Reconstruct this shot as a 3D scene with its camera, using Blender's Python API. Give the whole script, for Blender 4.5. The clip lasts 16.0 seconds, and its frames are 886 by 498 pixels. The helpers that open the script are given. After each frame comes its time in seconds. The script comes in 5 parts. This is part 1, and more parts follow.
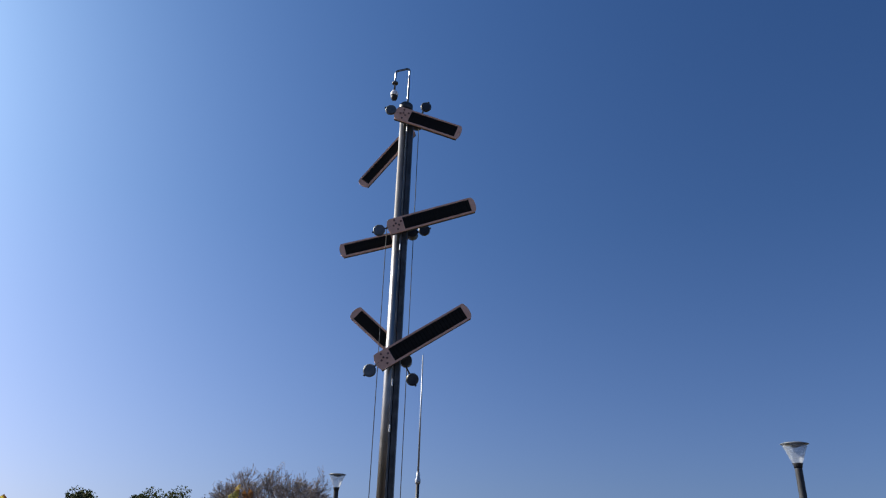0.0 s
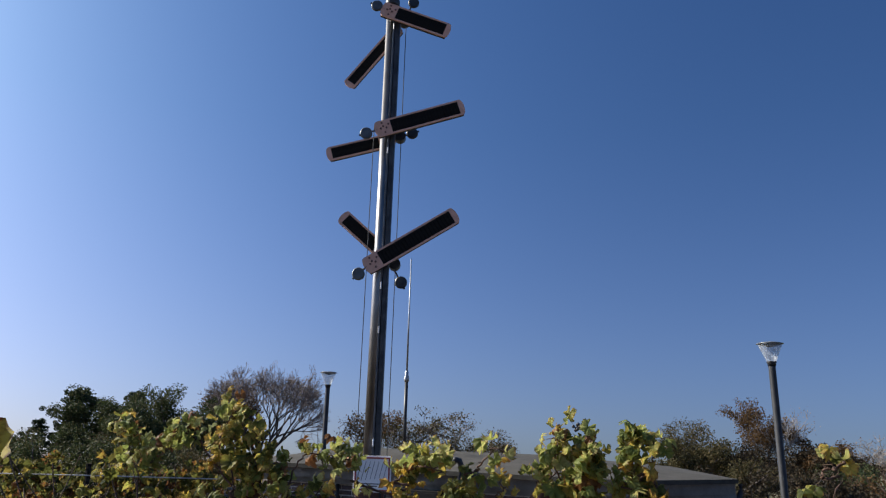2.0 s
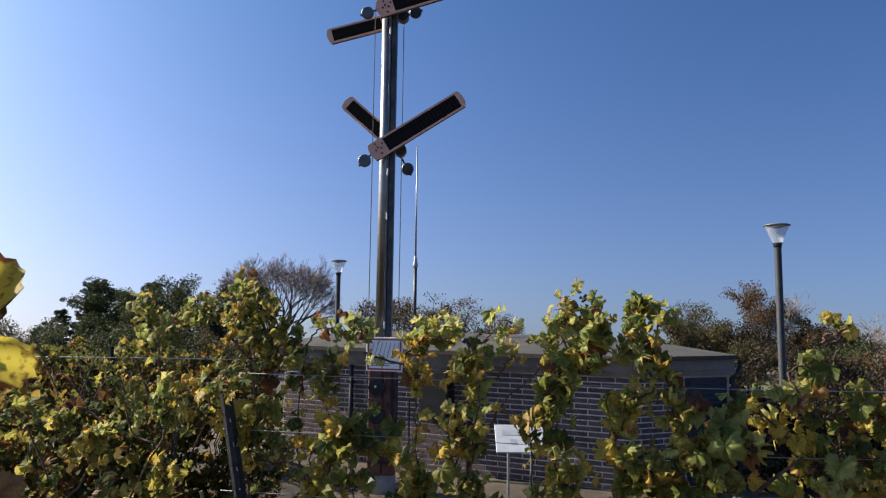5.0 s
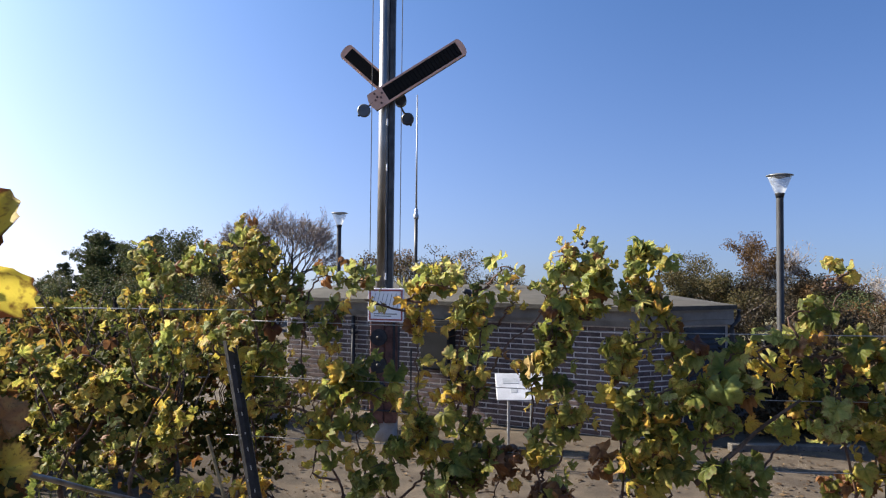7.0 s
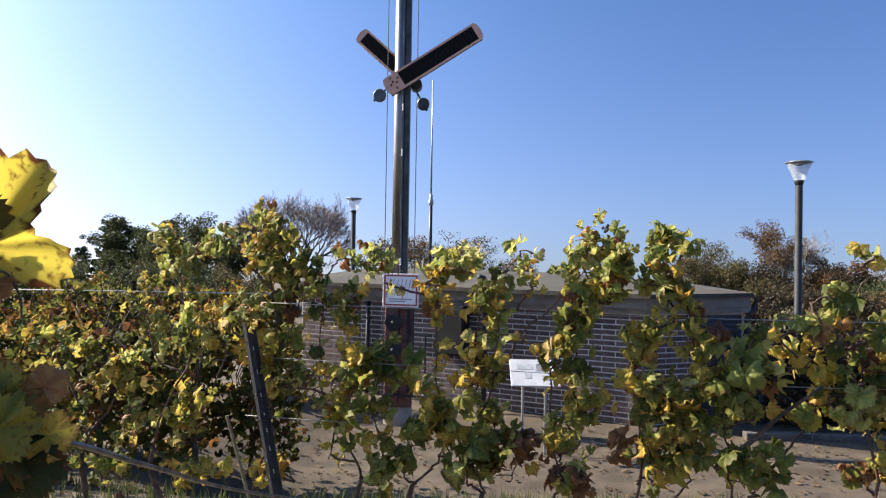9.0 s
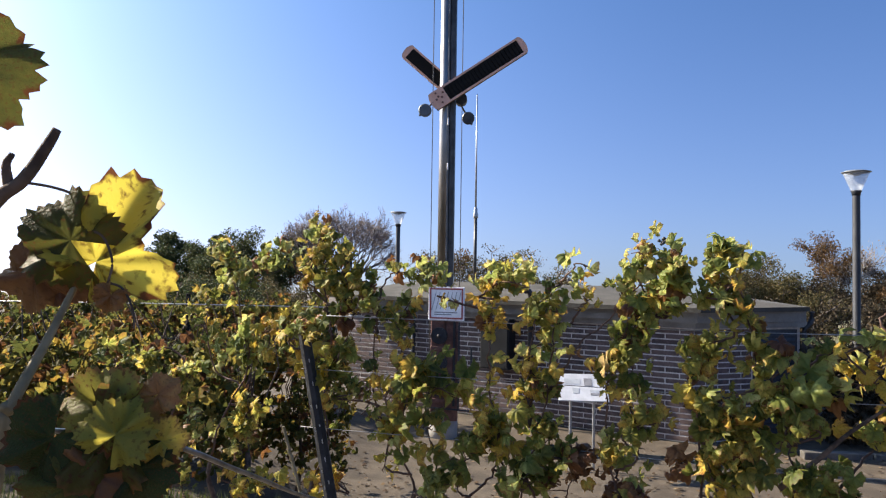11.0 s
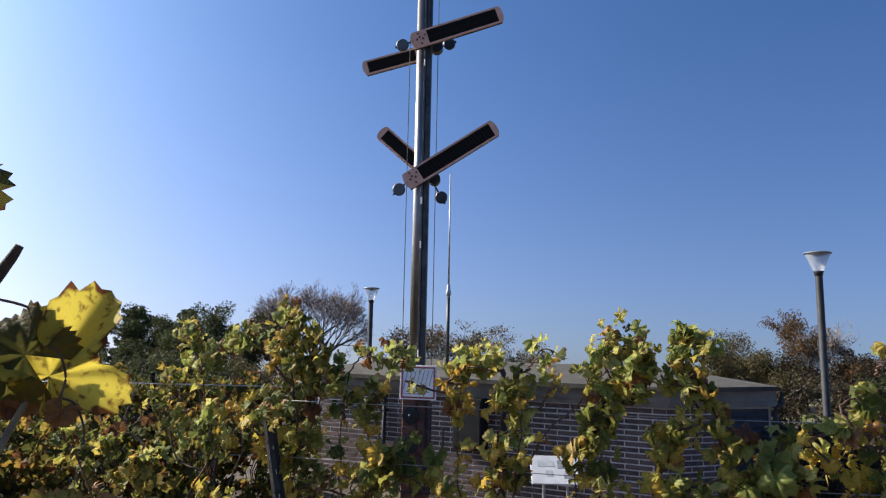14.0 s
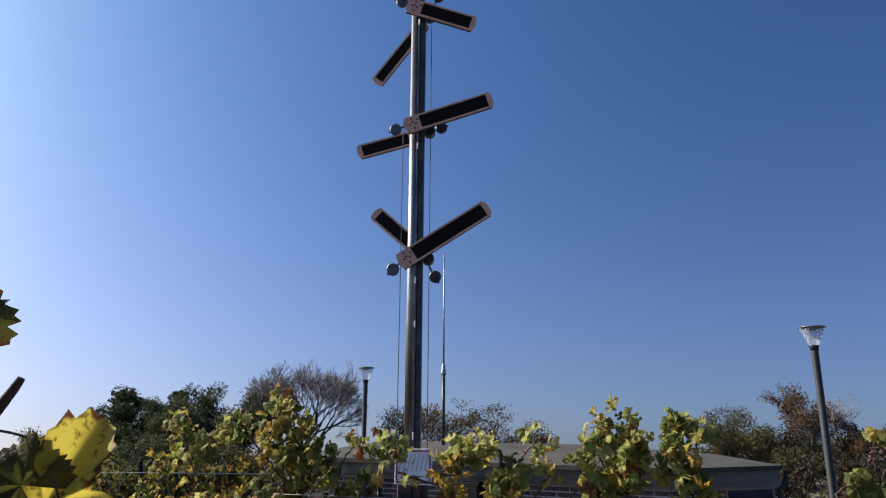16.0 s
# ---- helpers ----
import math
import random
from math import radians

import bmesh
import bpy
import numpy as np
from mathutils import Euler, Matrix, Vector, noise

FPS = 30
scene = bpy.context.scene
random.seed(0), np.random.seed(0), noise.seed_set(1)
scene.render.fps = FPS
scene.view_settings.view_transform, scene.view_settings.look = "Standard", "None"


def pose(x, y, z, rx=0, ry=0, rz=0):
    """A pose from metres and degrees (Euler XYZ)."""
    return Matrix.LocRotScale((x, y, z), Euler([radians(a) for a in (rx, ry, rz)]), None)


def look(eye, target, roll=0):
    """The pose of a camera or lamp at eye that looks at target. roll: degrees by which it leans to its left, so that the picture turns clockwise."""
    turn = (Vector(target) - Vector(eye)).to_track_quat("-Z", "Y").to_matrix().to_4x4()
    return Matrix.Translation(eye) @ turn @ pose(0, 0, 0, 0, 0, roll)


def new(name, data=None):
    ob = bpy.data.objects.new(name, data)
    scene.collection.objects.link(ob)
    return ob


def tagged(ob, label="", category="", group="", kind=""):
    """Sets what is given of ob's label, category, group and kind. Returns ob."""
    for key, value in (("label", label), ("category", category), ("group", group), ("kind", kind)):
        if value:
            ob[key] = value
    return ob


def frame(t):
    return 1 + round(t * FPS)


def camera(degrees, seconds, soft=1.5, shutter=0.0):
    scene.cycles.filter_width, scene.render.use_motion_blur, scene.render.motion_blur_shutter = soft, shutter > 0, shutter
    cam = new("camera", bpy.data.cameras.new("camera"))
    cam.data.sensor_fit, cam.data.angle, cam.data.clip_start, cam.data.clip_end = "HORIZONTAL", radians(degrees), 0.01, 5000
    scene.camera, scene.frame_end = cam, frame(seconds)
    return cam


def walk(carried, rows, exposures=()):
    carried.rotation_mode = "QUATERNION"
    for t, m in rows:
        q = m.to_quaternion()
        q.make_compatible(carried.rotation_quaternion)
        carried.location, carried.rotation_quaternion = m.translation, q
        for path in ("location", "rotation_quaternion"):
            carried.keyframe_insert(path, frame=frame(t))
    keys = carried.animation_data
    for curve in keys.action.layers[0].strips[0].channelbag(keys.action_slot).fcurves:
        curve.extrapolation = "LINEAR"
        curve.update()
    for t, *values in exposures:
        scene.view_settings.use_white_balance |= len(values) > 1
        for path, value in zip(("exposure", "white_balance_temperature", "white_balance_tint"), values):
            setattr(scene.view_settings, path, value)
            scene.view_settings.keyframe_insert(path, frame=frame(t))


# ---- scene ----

# camera and its walk: seconds, place, yaw, pitch, roll
cam = camera(66.14, 16.0, soft=1.2)
PATH = [
    (0.0, 0.013, -0.081, 2.825, 0.45, 23.16, 1.77),
    (0.5, 0.022, -0.086, 2.834, 0.26, 21.30, 1.73),
    (1.0, 0.015, -0.064, 2.855, -0.25, 18.39, 1.69),
    (1.5, 0.013, -0.064, 2.846, -0.61, 16.56, 1.59),
    (2.0, 0.016, -0.060, 2.845, -0.83, 15.09, 1.50),
    (2.5, 0.015, -0.054, 2.837, -1.03, 13.64, 1.38),
    (3.0, 0.014, -0.054, 2.832, -1.07, 12.18, 1.35),
    (3.5, 0.014, -0.046, 2.822, -1.05, 10.72, 1.28),
    (4.0, 0.014, -0.041, 2.809, -0.77, 8.96, 1.00),
    (4.5, 0.015, -0.033, 2.797, -0.49, 7.28, 0.82),
    (7.0, 0.013, -0.012, 2.762, -0.39, 1.83, 0.53),
    (7.5, 0.009, -0.005, 2.756, -0.28, 1.26, 0.66),
    (8.0, 0.006, -0.003, 2.752, -0.21, 0.82, 0.84),
    (8.5, 0.000, 0.000, 2.750, 0.00, 0.66, 0.95),
    (9.0, -0.013, -0.002, 2.747, 0.72, 0.69, 0.92),
    (9.5, -0.029, -0.009, 2.748, 2.05, 0.96, 0.81),
    (10.0, -0.052, -0.015, 2.746, 3.75, 1.20, 0.85),
    (10.2, -0.058, -0.016, 2.745, 4.31, 1.32, 0.82),
    (12.3, -0.064, -0.028, 2.753, 4.21, 2.91, 0.78),
    (12.5, -0.061, -0.025, 2.755, 3.78, 3.22, 0.76),
    (13.0, -0.049, -0.040, 2.772, 3.13, 4.33, 0.92),
    (13.5, -0.041, -0.049, 2.779, 2.67, 6.38, 1.05),
    (14.0, -0.036, -0.054, 2.790, 2.23, 8.09, 1.06),
    (14.5, -0.030, -0.068, 2.805, 2.04, 9.80, 1.00),
    (15.0, -0.021, -0.087, 2.817, 1.97, 11.62, 0.73),
    (15.5, -0.015, -0.104, 2.829, 1.96, 13.23, 0.42),
    (16.0, -0.015, -0.118, 2.840, 1.88, 14.46, 0.31),
]
EXPOSURES = [(0.0, 0.31, 6550, 11), (3.0, 0.34, 6600, 11), (4.5, 0.56, 6700, 11), (7.0, 1.16, 6950, 12), (9.5, 1.27, 7000, 12), (12.5, 1.12, 6950, 12), (14.0, 0.77, 6750, 11), (16.0, 0.42, 6600, 11)]
walk(cam, [(t, pose(x, y, z, 90 + pitch, 0, yaw) @ pose(0, 0, 0, 0, 0, roll)) for t, x, y, z, yaw, pitch, roll in PATH], EXPOSURES)

# ---- light ----
SUN_AZ, SUN_EL = -74.0, 34.0  # degrees; azimuth clockwise from +y
world = bpy.data.worlds.new("sky")
scene.world = world
world.use_nodes = True
wn = world.node_tree
sky = wn.nodes.new("ShaderNodeTexSky")
sky.sky_type = "NISHITA"
sky.sun_disc = False
sky.sun_elevation = radians(SUN_EL)
sky.sun_rotation = radians(SUN_AZ)
sky.air_density, sky.dust_density, sky.ozone_density = 1.0, 3.0, 3.0
deep = wn.nodes.new("ShaderNodeGamma")
deep.inputs[1].default_value = 1.25
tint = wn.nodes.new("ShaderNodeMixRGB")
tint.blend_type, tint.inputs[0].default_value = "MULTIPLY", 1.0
# the hill drops away, so the sky's foot lies below eye level
co = wn.nodes.new("ShaderNodeTexCoord")
dip = wn.nodes.new("ShaderNodeVectorMath")
dip.inputs[1].default_value = (0, 0, 0.11)
wn.links.new(co.outputs["Generated"], dip.inputs[0])
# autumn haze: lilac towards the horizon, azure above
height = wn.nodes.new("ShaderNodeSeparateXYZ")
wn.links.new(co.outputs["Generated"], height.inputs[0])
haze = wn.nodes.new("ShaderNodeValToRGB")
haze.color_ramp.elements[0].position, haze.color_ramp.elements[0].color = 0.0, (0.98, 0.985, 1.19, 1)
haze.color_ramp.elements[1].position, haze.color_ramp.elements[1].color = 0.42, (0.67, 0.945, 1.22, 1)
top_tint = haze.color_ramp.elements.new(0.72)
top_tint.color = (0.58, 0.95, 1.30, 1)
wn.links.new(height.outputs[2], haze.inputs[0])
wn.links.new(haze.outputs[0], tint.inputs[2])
wn.links.new(dip.outputs[0], sky.inputs["Vector"])
wn.links.new(sky.outputs[0], deep.inputs[0])
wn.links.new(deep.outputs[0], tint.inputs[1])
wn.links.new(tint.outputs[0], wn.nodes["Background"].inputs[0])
wn.nodes["Background"].inputs[1].default_value = 0.058
sun = new("sun", bpy.data.lights.new("sun", "SUN"))
sun.data.energy, sun.data.angle, sun.data.color = 5.0, radians(0.5), (1.0, 0.92, 0.78)
sd = Vector((math.sin(radians(SUN_AZ)) * math.cos(radians(SUN_EL)), math.cos(radians(SUN_AZ)) * math.cos(radians(SUN_EL)), math.sin(radians(SUN_EL))))
sun.matrix_world = look(sd * 60, (0, 0, 0))


# ---- materials ----
def ramp(nt, stops, interp="LINEAR"):
    r = nt.nodes.new("ShaderNodeValToRGB")
    r.color_ramp.interpolation = interp
    while len(r.color_ramp.elements) < len(stops):
        r.color_ramp.elements.new(0.5)
    for e, (p, c) in zip(r.color_ramp.elements, stops):
        e.position, e.color = p, (*c, 1)
    return r


def surface(name, c1, c2, scale=8.0, rough=0.7, metal=0.0, bump=0.2, fine=60.0, spread=(0.35, 0.65), vary=0.0):
    """Two colours mixed by noise, finer grain over it, bump; vary: how far whole pieces differ."""
    m = bpy.data.materials.new(name)
    m.use_nodes = True
    nt = m.node_tree
    b = nt.nodes["Principled BSDF"]
    b.inputs["Roughness"].default_value, b.inputs["Metallic"].default_value = rough, metal
    co = nt.nodes.new("ShaderNodeTexCoord")
    n1, n2 = nt.nodes.new("ShaderNodeTexNoise"), nt.nodes.new("ShaderNodeTexNoise")
    n1.inputs["Scale"].default_value, n1.inputs["Detail"].default_value = scale, 6
    n2.inputs["Scale"].default_value, n2.inputs["Detail"].default_value = fine, 4
    for n in (n1, n2):
        nt.links.new(co.outputs["Object"], n.inputs["Vector"])
    add = nt.nodes.new("ShaderNodeMath")
    add.operation = "MULTIPLY_ADD"
    nt.links.new(n2.outputs["Fac"], add.inputs[0])
    add.inputs[1].default_value = 0.4
    sub = nt.nodes.new("ShaderNodeMath")
    sub.operation = "MULTIPLY_ADD"
    nt.links.new(n1.outputs["Fac"], sub.inputs[0])
    sub.inputs[1].default_value, sub.inputs[2].default_value = 1.0, -0.2
    nt.links.new(sub.outputs[0], add.inputs[2])
    last = add
    if vary:
        info = nt.nodes.new("ShaderNodeObjectInfo")
        v = nt.nodes.new("ShaderNodeMath")
        v.operation = "MULTIPLY_ADD"
        nt.links.new(info.outputs["Random"], v.inputs[0])
        v.inputs[1].default_value = vary
        v2 = nt.nodes.new("ShaderNodeMath")
        v2.operation = "SUBTRACT"
        nt.links.new(add.outputs[0], v2.inputs[0])
        v2.inputs[1].default_value = vary / 2
        nt.links.new(v2.outputs[0], v.inputs[2])
        last = v
    r = ramp(nt, [(spread[0], c1), (spread[1], c2)])
    nt.links.new(last.outputs[0], r.inputs[0])
    nt.links.new(r.outputs[0], b.inputs["Base Color"])
    bp = nt.nodes.new("ShaderNodeBump")
    bp.inputs["Strength"].default_value, bp.inputs["Distance"].default_value = bump, 0.01
    nt.links.new(add.outputs[0], bp.inputs["Height"])
    nt.links.new(bp.outputs[0], b.inputs["Normal"])
    return m


def leafy(name, stops, island=False, translucent=0.4, spots=0.35, scale=40.0):
    """Leaf: colour by piece, brown blotches, light coming through."""
    m = bpy.data.materials.new(name)
    m.use_nodes = True
    nt = m.node_tree
    b = nt.nodes["Principled BSDF"]
    b.inputs["Roughness"].default_value = 0.6
    b.inputs["Specular IOR Level"].default_value = 0.15 if island else 0.2
    if island:
        src = nt.nodes.new("ShaderNodeNewGeometry").outputs["Random Per Island"]
    else:
        src = nt.nodes.new("ShaderNodeObjectInfo").outputs["Random"]
    r = ramp(nt, stops)
    co = nt.nodes.new("ShaderNodeTexCoord")
    n = nt.nodes.new("ShaderNodeTexNoise")
    n.inputs["Scale"].default_value, n.inputs["Detail"].default_value = scale, 4
    nt.links.new(co.outputs["Object"], n.inputs["Vector"])
    shift = nt.nodes.new("ShaderNodeMath")
    shift.operation = "MULTIPLY_ADD"
    nt.links.new(n.outputs["Fac"], shift.inputs[0])
    shift.inputs[1].default_value = 0.5
    s2 = nt.nodes.new("ShaderNodeMath")
    s2.operation = "SUBTRACT"
    nt.links.new(src, s2.inputs[0])
    s2.inputs[1].default_value = 0.25
    nt.links.new(s2.outputs[0], shift.inputs[2])
    nt.links.new(shift.outputs[0], r.inputs[0])
    spot = ramp(nt, [(0.54, (0, 0, 0)), (0.68, (spots, spots, spots))])
    n2 = nt.nodes.new("ShaderNodeTexNoise")
    n2.inputs["Scale"].default_value, n2.inputs["Detail"].default_value = scale * 1.7, 3
    nt.links.new(co.outputs["Object"], n2.inputs["Vector"])
    nt.links.new(n2.outputs["Fac"], spot.inputs[0])
    mix = nt.nodes.new("ShaderNodeMixRGB")
    nt.links.new(spot.outputs[0], mix.inputs[0])
    nt.links.new(r.outputs[0], mix.inputs[1])
    mix.inputs[2].default_value = (0.10, 0.045, 0.015, 1)
    nt.links.new(mix.outputs[0], b.inputs["Base Color"])
    if not island:
        bp = nt.nodes.new("ShaderNodeBump")
        bp.inputs["Strength"].default_value, bp.inputs["Distance"].default_value = 0.6, 0.005
        nt.links.new(n2.outputs["Fac"], bp.inputs["Height"])
        nt.links.new(bp.outputs[0], b.inputs["Normal"])
    tr = nt.nodes.new("ShaderNodeBsdfTranslucent")
    nt.links.new(mix.outputs[0], tr.inputs[0])
    ms = nt.nodes.new("ShaderNodeMixShader")
    ms.inputs[0].default_value = translucent
    nt.links.new(b.outputs[0], ms.inputs[1])
    nt.links.new(tr.outputs[0], ms.inputs[2])
    nt.links.new(ms.outputs[0], nt.nodes["Material Output"].inputs[0])
    return m


def grape_leaf(name, stops, translucent=0.55, spots=0.6, scale=7.0):
    """Grape leaf: green along the veins, turning towards the rim, with dead brown blotches."""
    m = bpy.data.materials.new(name)
    m.use_nodes = True
    nt = m.node_tree
    b = nt.nodes["Principled BSDF"]
    b.inputs["Roughness"].default_value = 0.5
    b.inputs["Specular IOR Level"].default_value = 0.25

    def calc(op, x, y):
        n = nt.nodes.new("ShaderNodeMath")
        n.operation = op
        for k, w in enumerate((x, y)):
            if isinstance(w, float):
                n.inputs[k].default_value = w
            else:
                nt.links.new(w, n.inputs[k])
        return n.outputs[0]

    def attr(key):
        n = nt.nodes.new("ShaderNodeAttribute")
        n.attribute_name = key
        return n.outputs["Fac"]

    info = nt.nodes.new("ShaderNodeObjectInfo").outputs["Random"]
    co = nt.nodes.new("ShaderNodeTexCoord").outputs["Object"]
    shift = nt.nodes.new("ShaderNodeVectorMath")
    shift.operation = "ADD"
    nt.links.new(co, shift.inputs[0])
    nt.links.new(calc("MULTIPLY", info, 37.0), shift.inputs[1])
    noises = []
    for k in (1.0, 2.6):
        n = nt.nodes.new("ShaderNodeTexNoise")
        n.inputs["Scale"].default_value, n.inputs["Detail"].default_value = scale * k * 0.6, 5
        nt.links.new(shift.outputs[0], n.inputs["Vector"])
        noises.append(n.outputs["Fac"])
    rim, vein = attr("rim"), attr("vein")
    turn = calc("ADD", calc("MULTIPLY", info, 0.66), calc("MULTIPLY", noises[0], 0.42))
    turn = calc("ADD", turn, calc("MULTIPLY", rim, 0.20))
    turn = calc("SUBTRACT", turn, calc("MULTIPLY", vein, 0.16))
    turn = calc("SUBTRACT", turn, 0.28)
    r = ramp(nt, stops)
    nt.links.new(turn, r.inputs[0])
    dead = ramp(nt, [(0.62, (0, 0, 0)), (0.74, (spots, spots, spots))])
    nt.links.new(calc("ADD", noises[1], calc("MULTIPLY", rim, 0.10)), dead.inputs[0])
    mix = nt.nodes.new("ShaderNodeMixRGB")
    nt.links.new(dead.outputs[0], mix.inputs[0])
    nt.links.new(r.outputs[0], mix.inputs[1])
    mix.inputs[2].default_value = (0.11, 0.05, 0.02, 1)
    dry = nt.nodes.new("ShaderNodeMapRange")
    dry.inputs["From Min"].default_value, dry.inputs["From Max"].default_value, dry.inputs["To Max"].default_value = 1.25, 1.40, 0.85
    nt.links.new(calc("ADD", calc("ADD", rim, calc("MULTIPLY", noises[0], 0.55)), calc("MULTIPLY", info, 0.16)), dry.inputs["Value"])
    edge = nt.nodes.new("ShaderNodeMixRGB")
    nt.links.new(dry.outputs[0], edge.inputs[0])
    nt.links.new(mix.outputs[0], edge.inputs[1])
    edge.inputs[2].default_value = (0.26, 0.125, 0.045, 1)
    mix = edge
    nt.links.new(mix.outputs[0], b.inputs["Base Color"])
    bp = nt.nodes.new("ShaderNodeBump")
    bp.inputs["Strength"].default_value, bp.inputs["Distance"].default_value = 0.5, 0.004
    nt.links.new(noises[1], bp.inputs["Height"])
    nt.links.new(bp.outputs[0], b.inputs["Normal"])
    tr = nt.nodes.new("ShaderNodeBsdfTranslucent")
    nt.links.new(mix.outputs[0], tr.inputs[0])
    ms = nt.nodes.new("ShaderNodeMixShader")
    ms.inputs[0].default_value = translucent
    nt.links.new(b.outputs[0], ms.inputs[1])
    nt.links.new(tr.outputs[0], ms.inputs[2])
    nt.links.new(ms.outputs[0], nt.nodes["Material Output"].inputs[0])
    return m


def withered_edge(m, amount=0.55, scale=22.0):
    """Brown dead edge of a leaf, uneven, on top of its colour."""
    nt = m.node_tree
    mix = next(n for n in nt.nodes if n.bl_idname == "ShaderNodeMixRGB")
    outs = [l.to_socket for l in mix.outputs[0].links]
    at = nt.nodes.new("ShaderNodeAttribute")
    at.attribute_name = "rim"
    co = nt.nodes.new("ShaderNodeTexCoord")
    n = nt.nodes.new("ShaderNodeTexNoise")
    n.inputs["Scale"].default_value, n.inputs["Detail"].default_value = scale * 0.2, 5
    nt.links.new(co.outputs["Object"], n.inputs["Vector"])
    add = nt.nodes.new("ShaderNodeMath")
    nt.links.new(at.outputs["Fac"], add.inputs[0])
    nt.links.new(n.outputs["Fac"], add.inputs[1])
    mp = nt.nodes.new("ShaderNodeMapRange")
    mp.inputs["From Min"].default_value, mp.inputs["From Max"].default_value = 1.9 - amount, 2.0 - amount
    nt.links.new(add.outputs[0], mp.inputs["Value"])
    over = nt.nodes.new("ShaderNodeMixRGB")
    nt.links.new(mp.outputs[0], over.inputs[0])
    nt.links.new(mix.outputs[0], over.inputs[1])
    over.inputs[2].default_value = (0.11, 0.04, 0.015, 1)
    for o in outs:
        nt.links.new(over.outputs[0], o)
    return m


def glassy(name, color=(0.9, 0.95, 0.95), rough=0.1, mixed=0.35):
    m = bpy.data.materials.new(name)
    m.use_nodes = True
    nt = m.node_tree
    b = nt.nodes["Principled BSDF"]
    b.inputs["Base Color"].default_value = (*color, 1)
    b.inputs["Roughness"].default_value = rough
    t = nt.nodes.new("ShaderNodeBsdfTransparent")
    ms = nt.nodes.new("ShaderNodeMixShader")
    ms.inputs[0].default_value = mixed
    nt.links.new(t.outputs[0], ms.inputs[1])
    nt.links.new(b.outputs[0], ms.inputs[2])
    nt.links.new(ms.outputs[0], nt.nodes["Material Output"].inputs[0])
    return m


M_LEAF = grape_leaf("vine_leaf", [(0.0, (0.089, 0.105, 0.024)), (0.25, (0.256, 0.251, 0.0534)), (0.5, (0.511, 0.41, 0.0876)), (0.68, (0.645, 0.42, 0.0829)), (0.83, (0.468, 0.22, 0.0553)), (1.0, (0.178, 0.0751, 0.0323))])
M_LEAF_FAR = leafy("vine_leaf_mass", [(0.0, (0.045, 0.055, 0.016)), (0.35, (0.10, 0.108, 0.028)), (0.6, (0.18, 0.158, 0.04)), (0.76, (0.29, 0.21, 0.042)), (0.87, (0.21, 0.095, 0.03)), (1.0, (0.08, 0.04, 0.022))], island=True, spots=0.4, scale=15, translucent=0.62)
M_LEAF_GREEN = grape_leaf("vine_leaf_green", [(0.0, (0.066, 0.0896, 0.0222)), (0.5, (0.25, 0.276, 0.0591)), (0.85, (0.617, 0.525, 0.129)), (1.0, (0.646, 0.334, 0.0986))])
M_LEAF_BRIGHT = grape_leaf("vine_leaf_fresh", [(0.0, (0.165, 0.21, 0.0549)), (0.4, (0.396, 0.418, 0.12)), (0.82, (0.639, 0.562, 0.217)), (1.0, (0.551, 0.337, 0.114))], spots=0.4)
M_LEAF_GOLD = grape_leaf("vine_leaf_gold", [(0.0, (0.34, 0.306, 0.0554)), (0.4, (0.6, 0.44, 0.0739)), (0.75, (0.6, 0.354, 0.0647)), (1.0, (0.28, 0.12, 0.0416))])
# darker copy of the olive leaf below, its shade put into the colour
M_LEAF_OLIVE_SHADED = grape_leaf("vine_leaf_olive_shaded", [(0.0, (0.06, 0.062, 0.016)), (0.5, (0.12, 0.10, 0.022)), (1.0, (0.20, 0.14, 0.03))], spots=0.9, scale=11.0)
M_LEAF_OLIVE = grape_leaf("vine_leaf_olive", [(0.0, (0.13, 0.13, 0.03)), (0.5, (0.22, 0.20, 0.04)), (1.0, (0.32, 0.22, 0.05))], spots=0.9, scale=11.0)
M_LEAF_YELLOW = leafy("vine_leaf_yellow", [(0.0, (0.34, 0.35, 0.05)), (0.5, (0.46, 0.42, 0.055)), (1.0, (0.56, 0.43, 0.07))], spots=0.85, scale=8, translucent=0.55)
M_LEAF_BROWN = grape_leaf("vine_leaf_brown", [(0.0, (0.11, 0.045, 0.022)), (0.6, (0.28, 0.13, 0.045)), (1.0, (0.48, 0.31, 0.09))], translucent=0.3)
# green of the shaded near leaves: the shade is in the colour, blotches are real
M_LEAF_SHADED = leafy("vine_leaf_shaded", [(0.0, (0.03, 0.042, 0.012)), (0.6, (0.055, 0.07, 0.018)), (1.0, (0.12, 0.11, 0.025))], spots=0.7, scale=20, translucent=0.3)
M_LEAF_OCHRE = leafy("vine_leaf_ochre", [(0.0, (0.50, 0.36, 0.15)), (1.0, (0.60, 0.44, 0.20))], spots=0.3, translucent=0.5)
withered_edge(M_LEAF_SHADED, 0.45)
withered_edge(M_LEAF_YELLOW, 0.47)
M_WOOD = surface("vine_bark", (0.05, 0.032, 0.022), (0.14, 0.09, 0.06), 25, 0.9, bump=0.6)
M_CANE = surface("vine_cane", (0.05, 0.026, 0.018), (0.13, 0.07, 0.045), 20, 0.75, bump=0.3)
M_STEM = surface("pale_stem", (0.15, 0.115, 0.055), (0.28, 0.215, 0.11), 40, 0.6, bump=0.2)
M_STEEL = surface("brushed_steel", (0.20, 0.195, 0.19), (0.29, 0.28, 0.27), 3, 0.36, 1.0, 0.05)
M_PIPE = surface("blued_pipe", (0.16, 0.17, 0.18), (0.24, 0.25, 0.26), 8, 0.25, 1.0, 0.05)
